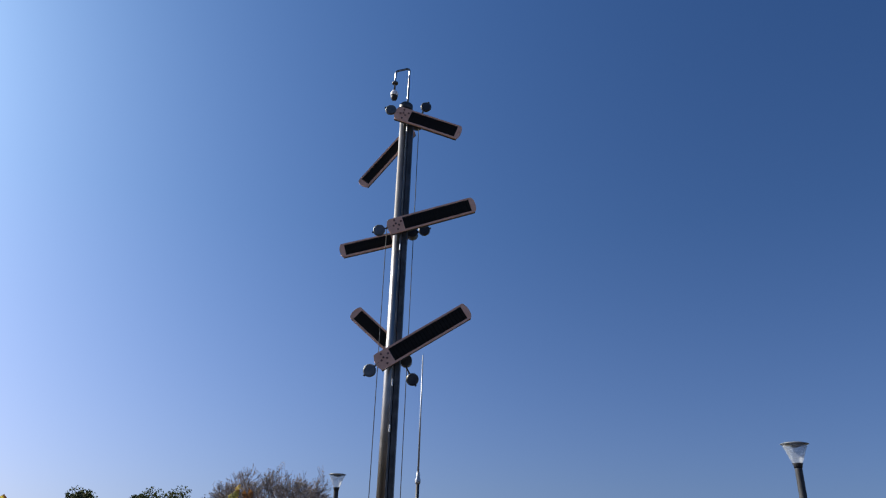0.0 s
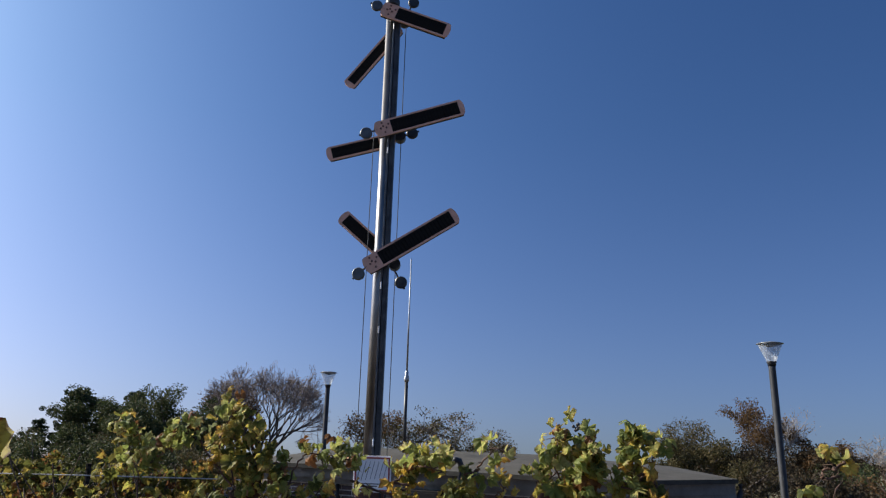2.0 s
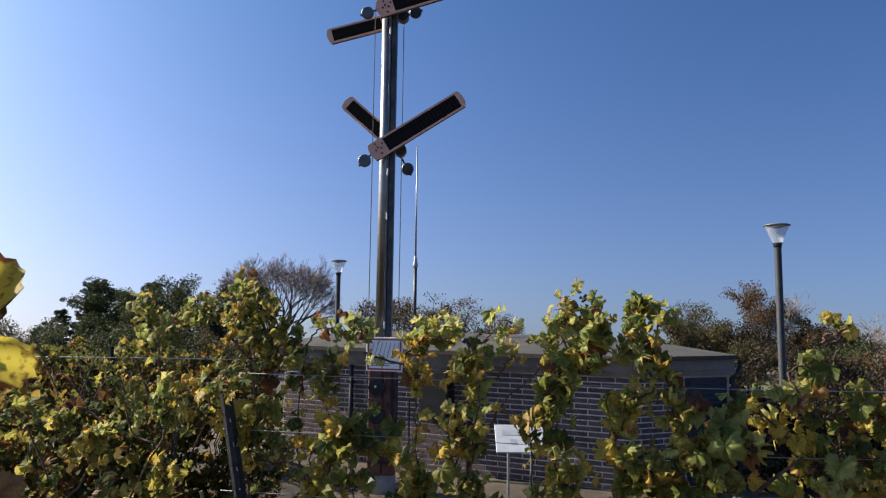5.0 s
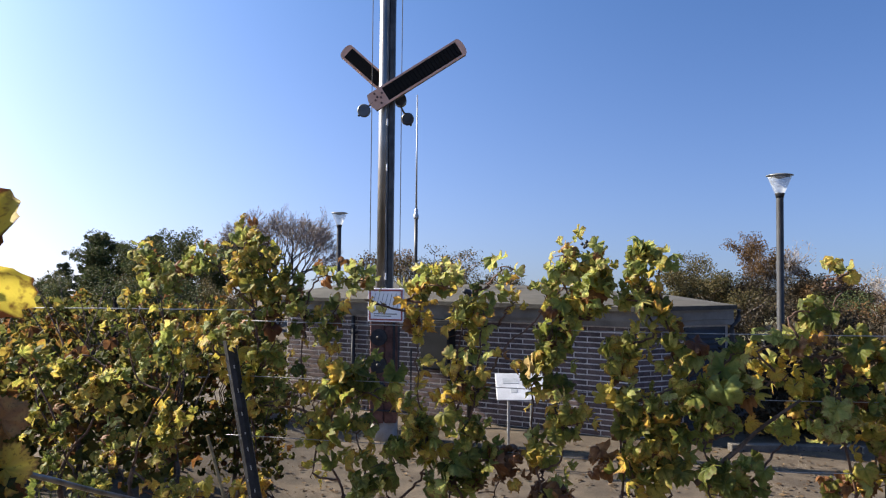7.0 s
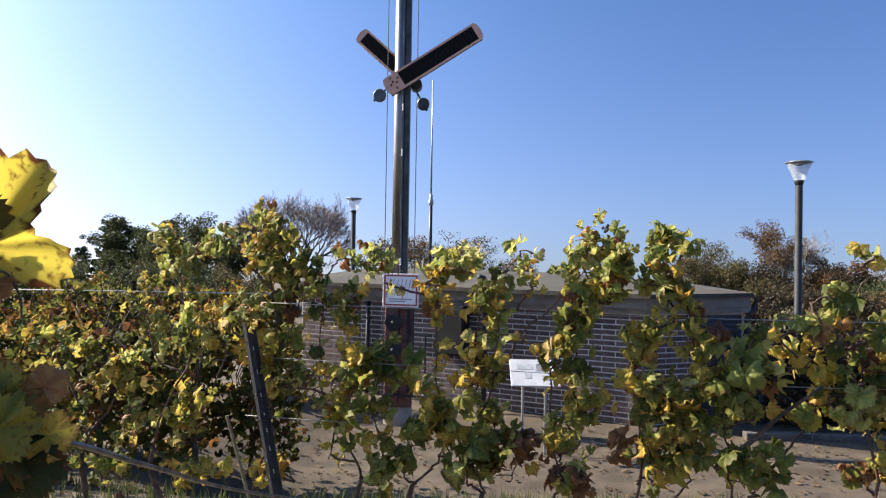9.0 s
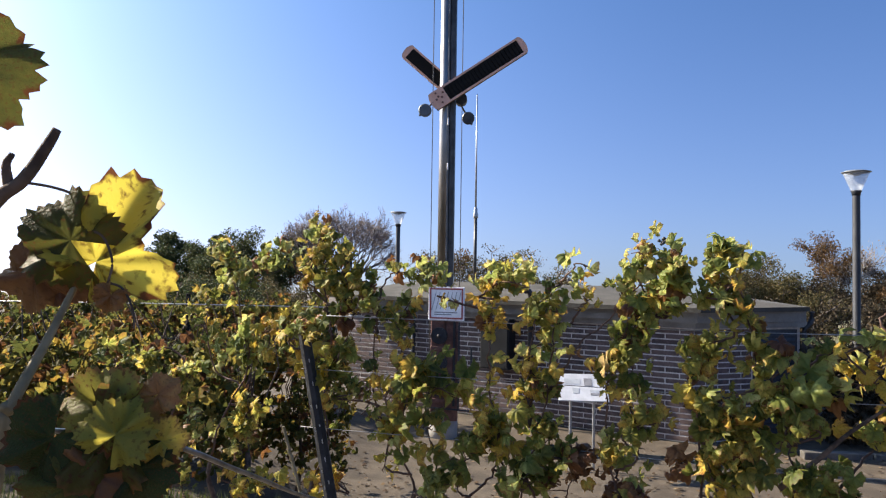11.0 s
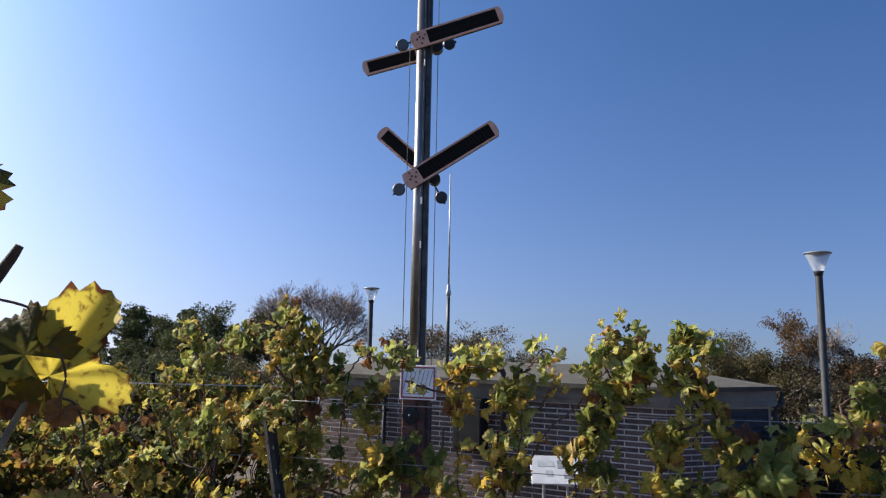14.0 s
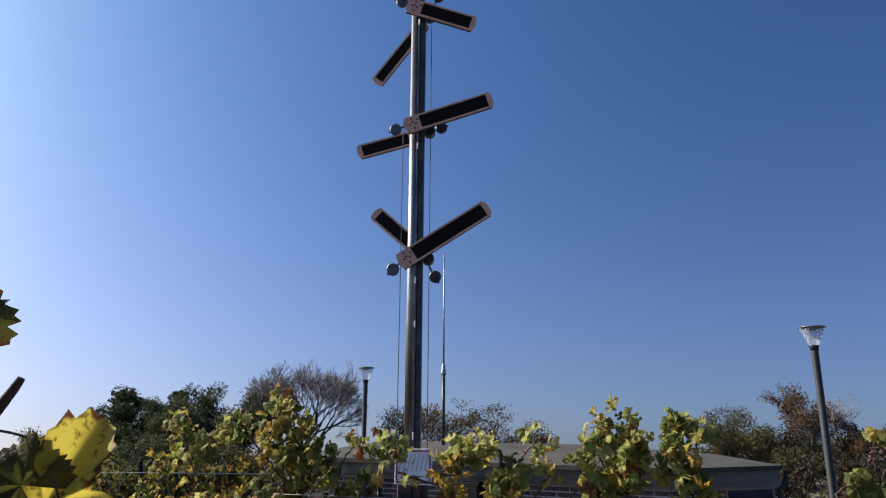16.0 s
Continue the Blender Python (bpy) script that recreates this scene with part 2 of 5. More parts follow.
M_RAIL = surface("dull_rail", (0.10, 0.095, 0.09), (0.17, 0.165, 0.16), 5, 0.45, 0.7, 0.05)
M_DARKSTEEL = surface("dark_steel", (0.045, 0.045, 0.045), (0.09, 0.088, 0.085), 6, 0.45, 0.6, 0.05)
M_COPPER = surface("salmon_paint", (0.64, 0.36, 0.255), (0.74, 0.44, 0.325), 8, 0.6, 0.0, 0.08)
M_SLAT = surface("black_slat", (0.008, 0.007, 0.006), (0.017, 0.015, 0.013), 10, 0.8, 0.0, 0.05)
M_SLAT.node_tree.nodes["Principled BSDF"].inputs["Specular IOR Level"].default_value = 0.15
M_DISC = surface("grey_disc", (0.06, 0.075, 0.085), (0.11, 0.125, 0.135), 8, 0.5, 0.2, 0.1)
M_BLACK = surface("black_paint", (0.012, 0.013, 0.016), (0.03, 0.032, 0.036), 10, 0.5, 0.1, 0.1)
M_GALV = surface("galvanised", (0.30, 0.31, 0.32), (0.45, 0.46, 0.47), 12, 0.45, 0.8, 0.1)
M_WIRE = surface("dull_wire", (0.25, 0.25, 0.25), (0.36, 0.36, 0.35), 12, 0.7, 0.2, 0.1)
M_BRIGHTWIRE = surface("bright_wire", (0.42, 0.42, 0.42), (0.58, 0.58, 0.57), 12, 0.5, 0.3, 0.1)
M_DARKWIRE = surface("tarnished_wire", (0.06, 0.06, 0.06), (0.20, 0.195, 0.19), 30, 0.32, 0.8, 0.1)
M_LAMPPOST = surface("anthracite_paint", (0.020, 0.022, 0.026), (0.036, 0.038, 0.043), 5, 0.6, 0.0, 0.05)
M_HOOD = surface("pale_hood_paint", (0.16, 0.17, 0.175), (0.24, 0.25, 0.255), 6, 0.4, 0.3, 0.04)
M_GLASS = glassy("lamp_glass", (0.55, 0.58, 0.6), 0.3, 0.22)
M_BRICK = surface("clinker_brick", (0.052, 0.034, 0.033), (0.122, 0.082, 0.072), 9, 0.75, 0, 0.35, 90, vary=0.35)
M_MORTAR = surface("mortar", (0.42, 0.385, 0.355), (0.60, 0.555, 0.51), 14, 0.95, 0, 0.4)
M_CONCRETE = surface("concrete", (0.30, 0.285, 0.26), (0.42, 0.40, 0.37), 4, 0.9, 0, 0.3)
M_KERB = surface("worn_kerb", (0.075, 0.068, 0.060), (0.14, 0.128, 0.115), 5, 0.9, 0, 0.4)
M_ROOF = surface("roof_felt", (0.040, 0.037, 0.030), (0.072, 0.066, 0.054), 2.5, 0.95, 0, 0.3)
M_FASCIA = surface("fascia_paint", (0.14, 0.128, 0.11), (0.22, 0.205, 0.18), 3, 0.7, 0, 0.1)
M_DOOR = surface("dark_door_paint", (0.02, 0.022, 0.028), (0.04, 0.042, 0.05), 5, 0.6, 0, 0.1)
M_GREYBOX = surface("grey_cabinet_paint", (0.016, 0.0165, 0.017), (0.026, 0.0265, 0.027), 4, 0.75, 0.0, 0.05)
M_GREYBOX.node_tree.nodes["Principled BSDF"].inputs["Specular IOR Level"].default_value = 0.15
M_RUST = surface("rust_red_paint", (0.085, 0.038, 0.030), (0.19, 0.085, 0.062), 10, 0.6, 0.1, 0.2)
M_WHITE = surface("white_enamel", (0.80, 0.79, 0.78), (0.88, 0.87, 0.86), 6, 0.35, 0, 0.03)
M_RED = surface("red_border", (0.28, 0.05, 0.045), (0.38, 0.08, 0.06), 9, 0.5, 0, 0.05)
M_SHEET = surface("printed_sheet", (0.46, 0.47, 0.49), (0.58, 0.59, 0.61), 5, 0.5, 0, 0.03)
M_PRINT = surface("pale_print", (0.34, 0.36, 0.38), (0.46, 0.48, 0.5), 9, 0.6, 0, 0.02)
M_INK = surface("printed_ink", (0.14, 0.14, 0.15), (0.24, 0.24, 0.25), 9, 0.6, 0, 0.02)
M_POSTWOOD = surface("weathered_post", (0.008, 0.007, 0.005), (0.06, 0.05, 0.04), 34, 0.95, 0.0, 0.6)
M_POSTWOOD.node_tree.nodes["Principled BSDF"].inputs["Specular IOR Level"].default_value = 0.1
M_POSTSTEEL = surface("dull_post_steel", (0.009, 0.0095, 0.011), (0.034, 0.034, 0.036), 14, 0.6, 0.3, 0.2)
M_SOIL = surface("vineyard_soil", (0.055, 0.042, 0.03), (0.13, 0.10, 0.07), 3, 0.95, 0, 0.8, 40)
M_SAND = surface("sandy_gravel", (0.048, 0.036, 0.025), (0.096, 0.074, 0.052), 2.6, 0.95, 0, 1.0, 45, (0.36, 0.64))
M_MEADOW = surface("dry_meadow", (0.07, 0.085, 0.035), (0.17, 0.15, 0.08), 0.6, 0.95, 0, 0.4)
M_BARK = surface("tree_bark", (0.05, 0.042, 0.038), (0.12, 0.10, 0.09), 6, 0.9, 0, 0.5)
M_TWIG = surface("twig_bark", (0.14, 0.115, 0.11), (0.26, 0.215, 0.20), 6, 0.9, 0, 0.2)
M_PALEBARK = surface("pale_bark", (0.20, 0.18, 0.17), (0.34, 0.31, 0.30), 6, 0.9, 0, 0.2)
M_PINE = leafy("pine_needles", [(0.0, (0.022, 0.04, 0.022)), (1.0, (0.05, 0.075, 0.035))], True, 0.15, 0.1, 3)
M_DARKGREEN = leafy("dark_foliage", [(0.0, (0.032, 0.05, 0.022)), (0.7, (0.068, 0.088, 0.032)), (1.0, (0.12, 0.11, 0.045))], True, 0.25, 0.2, 3)
M_AUTUMN = leafy("rusty_foliage", [(0.0, (0.05, 0.036, 0.02)), (0.5, (0.115, 0.066, 0.03)), (1.0, (0.18, 0.105, 0.045))], True, 0.3, 0.2, 3)
M_OLIVE = leafy("olive_foliage", [(0.0, (0.045, 0.045, 0.02)), (0.6, (0.09, 0.08, 0.035)), (1.0, (0.15, 0.11, 0.05))], True, 0.3, 0.2, 3)
M_SEED = leafy("withered_leaves", [(0.0, (0.17, 0.125, 0.09)), (1.0, (0.32, 0.24, 0.17))], True, 0.25, 0.1, 3)
# brown brush with the shade it stands in put into its colour
M_SHADE = leafy("shaded_brush", [(0.0, (0.022, 0.02, 0.014)), (0.6, (0.045, 0.036, 0.022)), (1.0, (0.08, 0.055, 0.03))], True, 0.2, 0.2, 3)
M_LITTER = leafy("leaf_litter", [(0.0, (0.03, 0.022, 0.015)), (0.6, (0.085, 0.055, 0.032)), (1.0, (0.20, 0.14, 0.08))], True, 0.1, 0.2, 6)
M_GRASS = leafy("grass_blades", [(0.0, (0.04, 0.07, 0.02)), (1.0, (0.14, 0.15, 0.05))], True, 0.3, 0.1, 3)


# ---- mesh helpers ----
def link(name, bm, mat, parent=None, smooth=False):
    me = bpy.data.meshes.new(name)
    bm.to_mesh(me)
    bm.free()
    for mm in mat if isinstance(mat, (list, tuple)) else [mat]:
        me.materials.append(mm)
    if smooth:
        for p in me.polygons:
            p.use_smooth = True
    ob = new(name, me)
    ob.parent = parent
    return ob


def part(name, bm, mat, parent, label="", smooth=False):
    return tagged(link(name, bm, mat, parent, smooth), label)


def empty(name, at=(0, 0, 0), rz=0.0):
    ob = new(name)
    ob.empty_display_size = 0.1
    ob.matrix_world = pose(*at, 0, 0, rz)
    return ob


def box(bm, lo, hi, m=Matrix(), bevel=0.0):
    c = [(a + b) / 2 for a, b in zip(lo, hi)]
    s = [b - a for a, b in zip(lo, hi)]
    r = bmesh.ops.create_cube(bm, size=1.0, matrix=m @ Matrix.Translation(c) @ Matrix.Diagonal((*s, 1)))
    if bevel:
        es = {e for v in r["verts"] for e in v.link_edges}
        bmesh.ops.bevel(bm, geom=list(es), offset=bevel, segments=1, affect="EDGES")
    return bm


def rod(bm, a, b, r1, r2=None, n=10, caps=True):
    a, b = Vector(a), Vector(b)
    d = b - a
    m = Matrix.Translation((a + b) / 2) @ d.to_track_quat("Z", "Y").to_matrix().to_4x4()
    bmesh.ops.create_cone(bm, cap_ends=caps, segments=n, radius1=r1, radius2=r1 if r2 is None else r2, depth=d.length, matrix=m)
    return bm


def lathe(bm, prof, n=24, at=(0, 0, 0)):
    """prof: (radius, z) from below upwards."""
    rings = [[bm.verts.new((at[0] + r * math.cos(2 * math.pi * k / n), at[1] + r * math.sin(2 * math.pi * k / n), at[2] + z)) for k in range(n)] for r, z in prof]
    for a, b in zip(rings, rings[1:]):
        for k in range(n):
            bm.faces.new((a[k], a[(k + 1) % n], b[(k + 1) % n], b[k]))
    bm.faces.new(rings[-1])
    bm.faces.new(rings[0][::-1])
    return bm


def tube(bm, pts, radii, n=6):
    """A bent tapered tube through pts."""
    pts = [Vector(p) for p in pts]
    rings = []
    for i, p in enumerate(pts):
        d = (pts[min(i + 1, len(pts) - 1)] - pts[max(i - 1, 0)]).normalized()
        q = d.to_track_quat("Z", "Y")
        rings.append([bm.verts.new(p + q @ Vector((radii[i] * math.cos(2 * math.pi * k / n), radii[i] * math.sin(2 * math.pi * k / n), 0))) for k in range(n)])
    for a, b in zip(rings, rings[1:]):
        for k in range(n):
            bm.faces.new((a[k], a[(k + 1) % n], b[(k + 1) % n], b[k]))
    bm.faces.new(rings[-1])
    bm.faces.new(rings[0][::-1])
    return bm


def curve_points(ctrl, steps):
    """Catmull-Rom through ctrl."""
    c = [Vector(p) for p in ctrl]
    c = [c[0] * 2 - c[1]] + c + [c[-1] * 2 - c[-2]]
    out = []
    for i in range(1, len(c) - 2):
        for s in range(steps):
            t = s / steps
            a, b, d, e = c[i - 1], c[i], c[i + 1], c[i + 2]
            out.append(0.5 * (2 * b + (d - a) * t + (2 * a - 5 * b + 4 * d - e) * t * t + (3 * b - a - 3 * d + e) * t ** 3))
    out.append(c[-2])
    return out


# ---- ground ----
def smooth(t):
    t = min(1.0, max(0.0, t))
    return t * t * (3 - 2 * t)


def ground_z(x, y):
    z = 1.05 * (1 - smooth((y - 4.4) / 3.0))
    z += 0.45 * smooth((-x - 1.6) / 2.0) * smooth((y - 4.4) / 3.0) * (1 - smooth((y - 10) / 6))
    far = max(abs(x), abs(y))
    z -= 0.036 * max(0.0, math.hypot(x, y) - 48.0)
    if far < 40:
        z += 0.03 * noise.noise(Vector((x * 0.9, y * 0.9, 0.3))) + 0.012 * noise.noise(Vector((x * 4, y * 4, 2)))
    return z


def axis_steps(lo, hi, fine_lo, fine_hi, step):
    v = list(np.arange(fine_lo, fine_hi + 1e-6, step))
    d, a = step, fine_lo
    while a > lo:
        d *= 1.35
        a -= d
        v.insert(0, max(a, lo))
    d, a = step, fine_hi
    while a < hi:
        d *= 1.35
        a += d
        v.append(min(a, hi))
    return v


xs, ys = axis_steps(-1500, 1500, -9, 10, 0.22), axis_steps(-1500, 2500, -2, 16, 0.22)
verts = [(x, y, ground_z(x, y)) for y in ys for x in xs]
faces, kinds = [], []
for j in range(len(ys) - 1):
    for i in range(len(xs) - 1):
        a = j * len(xs) + i
        faces.append((a, a + 1, a + 1 + len(xs), a + len(xs)))
        x, y = (xs[i] + xs[i + 1]) / 2, (ys[j] + ys[j + 1]) / 2
        w = 0.5 * noise.noise(Vector((x, y, 0)))
        kinds.append(0 if y < 5.6 + w or x < -5 + w else (1 if y < 30 and x < 16 else 2))
me = bpy.data.meshes.new("ground")
me.from_pydata(verts, [], faces)
for mm in (M_SOIL, M_SAND, M_MEADOW):
    me.materials.append(mm)
me.polygons.foreach_set("material_index", kinds)
me.polygons.foreach_set("use_smooth", [True] * len(faces))
tagged(new("ground", me), "sandy gravel ground below a dark vineyard terrace", "ground", kind="structure")


# ---- brick building ----
CORNER = Vector((3.178, 11.313, 0))
ALONG = Vector((-0.903, 0.430, 0))     # along the front, away from the corner
SIDE = Vector((0.932, 0.362, 0))      # along the short canted side, away from the corner
FRONT_LEN, SIDE_LEN, WALL_H, EAVE = 7.0, 2.14, 1.86, 2.13
COURSE, BRICK_L = 0.0915, 0.46
house = empty("brick_building", CORNER)
tagged(house, "low dark clinker brick building with a shallow grey roof", "building")


def side_matrix(along):
    """Local x along the wall, y into the wall, z up."""
    a = along.normalized()
    inward = Vector((0, 0, 1)).cross(a)
    m = Matrix((a, inward, (0, 0, 1))).transposed().to_4x4()
    return m


def wall_panel(name, origin, along, length, inward_sign, label):
    m = Matrix.Translation(origin) @ side_matrix(along)
    bm = bmesh.new()
    lo, hi = ((0, 0.004, 0), (length, 0.30, WALL_H)) if inward_sign > 0 else ((0, -0.30, 0), (length, -0.004, WALL_H))
    box(bm, lo, hi, m)
    return part(name, bm, M_MORTAR, house, label), m


wall_front, mat_front = wall_panel("wall", Vector(), ALONG, FRONT_LEN, -1, "dark purple-brown brick with pale joints")
wall_side, mat_side = wall_panel("wall", Vector(), SIDE, SIDE_LEN, 1, "dark purple-brown brick with pale joints")
END = SIDE * SIDE_LEN
REAR, LEFT_END = END + Vector((0.3, 4.4, 0)), ALONG * FRONT_LEN + Vector((1.6, 3.4, 0))
wall_end, _ = wall_panel("wall", END + Vector((0.02, 0.32, 0)), REAR - END, 4.0, 1, "")
wall_left, _ = wall_panel("wall", ALONG * FRONT_LEN + Vector((0.14, 0.30, 0)), LEFT_END - ALONG * FRONT_LEN, 3.4, -1, "")
wall_rear, _ = wall_panel("wall", LEFT_END, REAR - LEFT_END, (REAR - LEFT_END).length, 1, "")
for w in (wall_end, wall_left, wall_rear):
    w.data.materials[0] = M_BRICK
# plinth
bm = bmesh.new()
box(bm, (-0.03, -0.28, -0.15), (FRONT_LEN, 0.03, 0.012), mat_front)
part("plinth", bm, M_ROOF, house, "low dark footing")


def prism(bm, pts, z0, z1):
    lo = [bm.verts.new((p.x, p.y, z0)) for p in pts]
    hi = [bm.verts.new((p.x, p.y, z1)) for p in pts]
    bm.faces.new(lo[::-1])
    bm.faces.new(hi)
    for k in range(len(pts)):
        bm.faces.new((lo[k], lo[(k + 1) % len(pts)], hi[(k + 1) % len(pts)], hi[k]))


def plan(over):
    """The outline of the walls, pushed outwards."""
    ring = [Vector(), ALONG * FRONT_LEN, LEFT_END, REAR, END]
    out = []
    for k, p in enumerate(ring):
        a, b = (p - ring[k - 1]).normalized(), (ring[(k + 1) % len(ring)] - p).normalized()
        na, nb = Vector((a.y, -a.x, 0)), Vector((b.y, -b.x, 0))
        n = (na + nb).normalized()
        out.append(p - n * (over * 1.12))
    return out


bm = bmesh.new()
prism(bm, plan(0.10), WALL_H, WALL_H + 0.09)
part("cornice", bm, M_FASCIA, house, "pale lower band below the eaves")
bm = bmesh.new()
prism(bm, plan(0.20)[:4] + plan(0.09)[4:], WALL_H + 0.094, EAVE)
part("fascia", bm, M_FASCIA, house, "grey painted fascia board")
bm = bmesh.new()
outer = plan(0.38)[:4] + plan(0.14)[4:]
lo = [bm.verts.new((p.x, p.y, EAVE + 0.002)) for p in outer]
l1 = [bm.verts.new((p.x, p.y, EAVE + 0.075)) for p in outer]
ridge = [bm.verts.new(p) for p in ((-5.0, 4.3, EAVE + 0.36), (-0.8, 3.0, EAVE + 0.33))]
for k in range(5):
    bm.faces.new((lo[k], lo[(k + 1) % 5], l1[(k + 1) % 5], l1[k]))
bm.faces.new((l1[0], l1[1], ridge[0], ridge[1]))
bm.faces.new((l1[1], l1[2], ridge[0]))
bm.faces.new((l1[2], l1[3], ridge[1], ridge[0]))
bm.faces.new((l1[3], l1[4], ridge[1]))
bm.faces.new((l1[4], l1[0], ridge[1]))
bm.faces.new(lo[::-1])
bmesh.ops.recalc_face_normals(bm, faces=bm.faces)
part("roof", bm, M_ROOF, house, "weathered grey roofing felt")
# dark louvred door in the canted side
bm = bmesh.new()
box(bm, (1.16, -0.02, 0.02), (2.06, 0.10, 1.82), mat_side)
doors = part("door", bm, M_DOOR, house, "dark blue-grey louvred door")
for k in range(19):
    bm = bmesh.new()
    box(bm, (1.22, -0.012, -0.03), (2.00, 0.004, 0.03), mat_side @ Matrix.Translation((0, -0.03, 0.12 + 0.09 * k)) @ Matrix.Rotation(radians(-30), 4, "X"))
    part("louvre", bm, M_DOOR, doors)
# downpipes
bm = bmesh.new()
p = END + SIDE * 0.03 + Vector((0.02, -0.07, 0))
tube(bm, [p + SIDE * 0.16 + Vector((0, 0, z)) for z in (2.12, 2.0)] + [p + SIDE * 0.13 + Vector((0, 0, 1.93)), p + Vector((0, 0, 1.84)), p + Vector((0, 0, 1.75)), p + Vector((0, 0, 0.05))], [0.045] * 6, 10)
part("downpipe", bm, M_BLACK, house, "black downpipe", True)


bm = bmesh.new()
rod(bm, mat_front @ Vector((5.32, 0.075, 0.03)), mat_front @ Vector((5.32, 0.075, 1.855)), 0.042, n=10)
part("downpipe", bm, M_BLACK, house, "dark downpipe on the front wall", True)
for z in (0.4, 1.5):
    bm = bmesh.new()
    box(bm, (5.265, 0.004, z), (5.375, 0.124, z + 0.04), mat_front)
    part("pipe_clamp", bm, M_BLACK, house)


# ---- signal mast with six arms ----
MAST = Vector((-0.872, 11.3, 0))
mast = empty("signal_mast", MAST)
tagged(mast, "tall stainless steel telegraph mast with six slatted signal arms", "signal mast")
bm = bmesh.new()
rod(bm, (-0.03, 0, -0.1), (-0.03, 0, 10.72), 0.105, n=40)
part("pole", bm, M_STEEL, mast, "polished stainless steel tube", True)
bm = bmesh.new()
box(bm, (0.040, -0.108, 0.3), (0.135, 0.12, 10.60), bevel=0.012)
part("cable_channel", bm, M_DARKSTEEL, mast, "dark grey channel along the pole")
bm = bmesh.new()
box(bm, (0.006, -0.118, 0.3), (0.038, -0.07, 10.55), bevel=0.004)
part("guide_rail", bm, M_RAIL, mast)
bm = bmesh.new()
lathe(bm, [(0.125, 10.66), (0.135, 10.68), (0.135, 10.78), (0.10, 10.82), (0.03, 10.83)], 28, (-0.03, 0, 0))
part("cap", bm, M_DARKSTEEL, mast, "dark cap on the pole", True)
bm = bmesh.new()
tube(bm, curve_points([(0.0, 0, 10.8), (0.0, 0, 11.3), (0.0, 0, 11.52)], 3)[:-1] + [Vector((0.0, 0, 11.62)), Vector((-0.012, -0.005, 11.665)), Vector((-0.045, -0.01, 11.68)), Vector((-0.23, -0.04, 11.60)), Vector((-0.265, -0.045, 11.57)), Vector((-0.275, -0.05, 11.52)), Vector((-0.275, -0.05, 11.08))], [0.022] * 13, 12)
part("bent_pipe", bm, M_PIPE, mast, "bent steel pipe over the mast", True)
bm = bmesh.new()
lathe(bm, [(0.045, 11.26), (0.06, 11.27), (0.06, 11.30), (0.045, 11.31)], 20, (-0.275, -0.05, 0))
part("flange", bm, M_DARKSTEEL, mast, "", True)
bm = bmesh.new()
lathe(bm, [(0.02, 10.88), (0.05, 10.89), (0.066, 10.93), (0.07, 10.97)], 24, (-0.275, -0.05, 0))
dome = part("dome", bm, M_BLACK, mast, "smoked round dome", True)
bm = bmesh.new()
lathe(bm, [(0.075, 10.972), (0.08, 11.0), (0.075, 11.05), (0.05, 11.09), (0.02, 11.11)], 24, (-0.275, -0.05, 0))
part("dome_housing", bm, M_WHITE, mast, "pale grey housing of the dome", True)
# foot of the mast
bm = bmesh.new()
lathe(bm, [(0.24, -0.1), (0.24, 0.30), (0.22, 0.32)], 28, (-0.0, 0, 0))
part("footing", bm, M_CONCRETE, mast, "pale concrete footing", True)


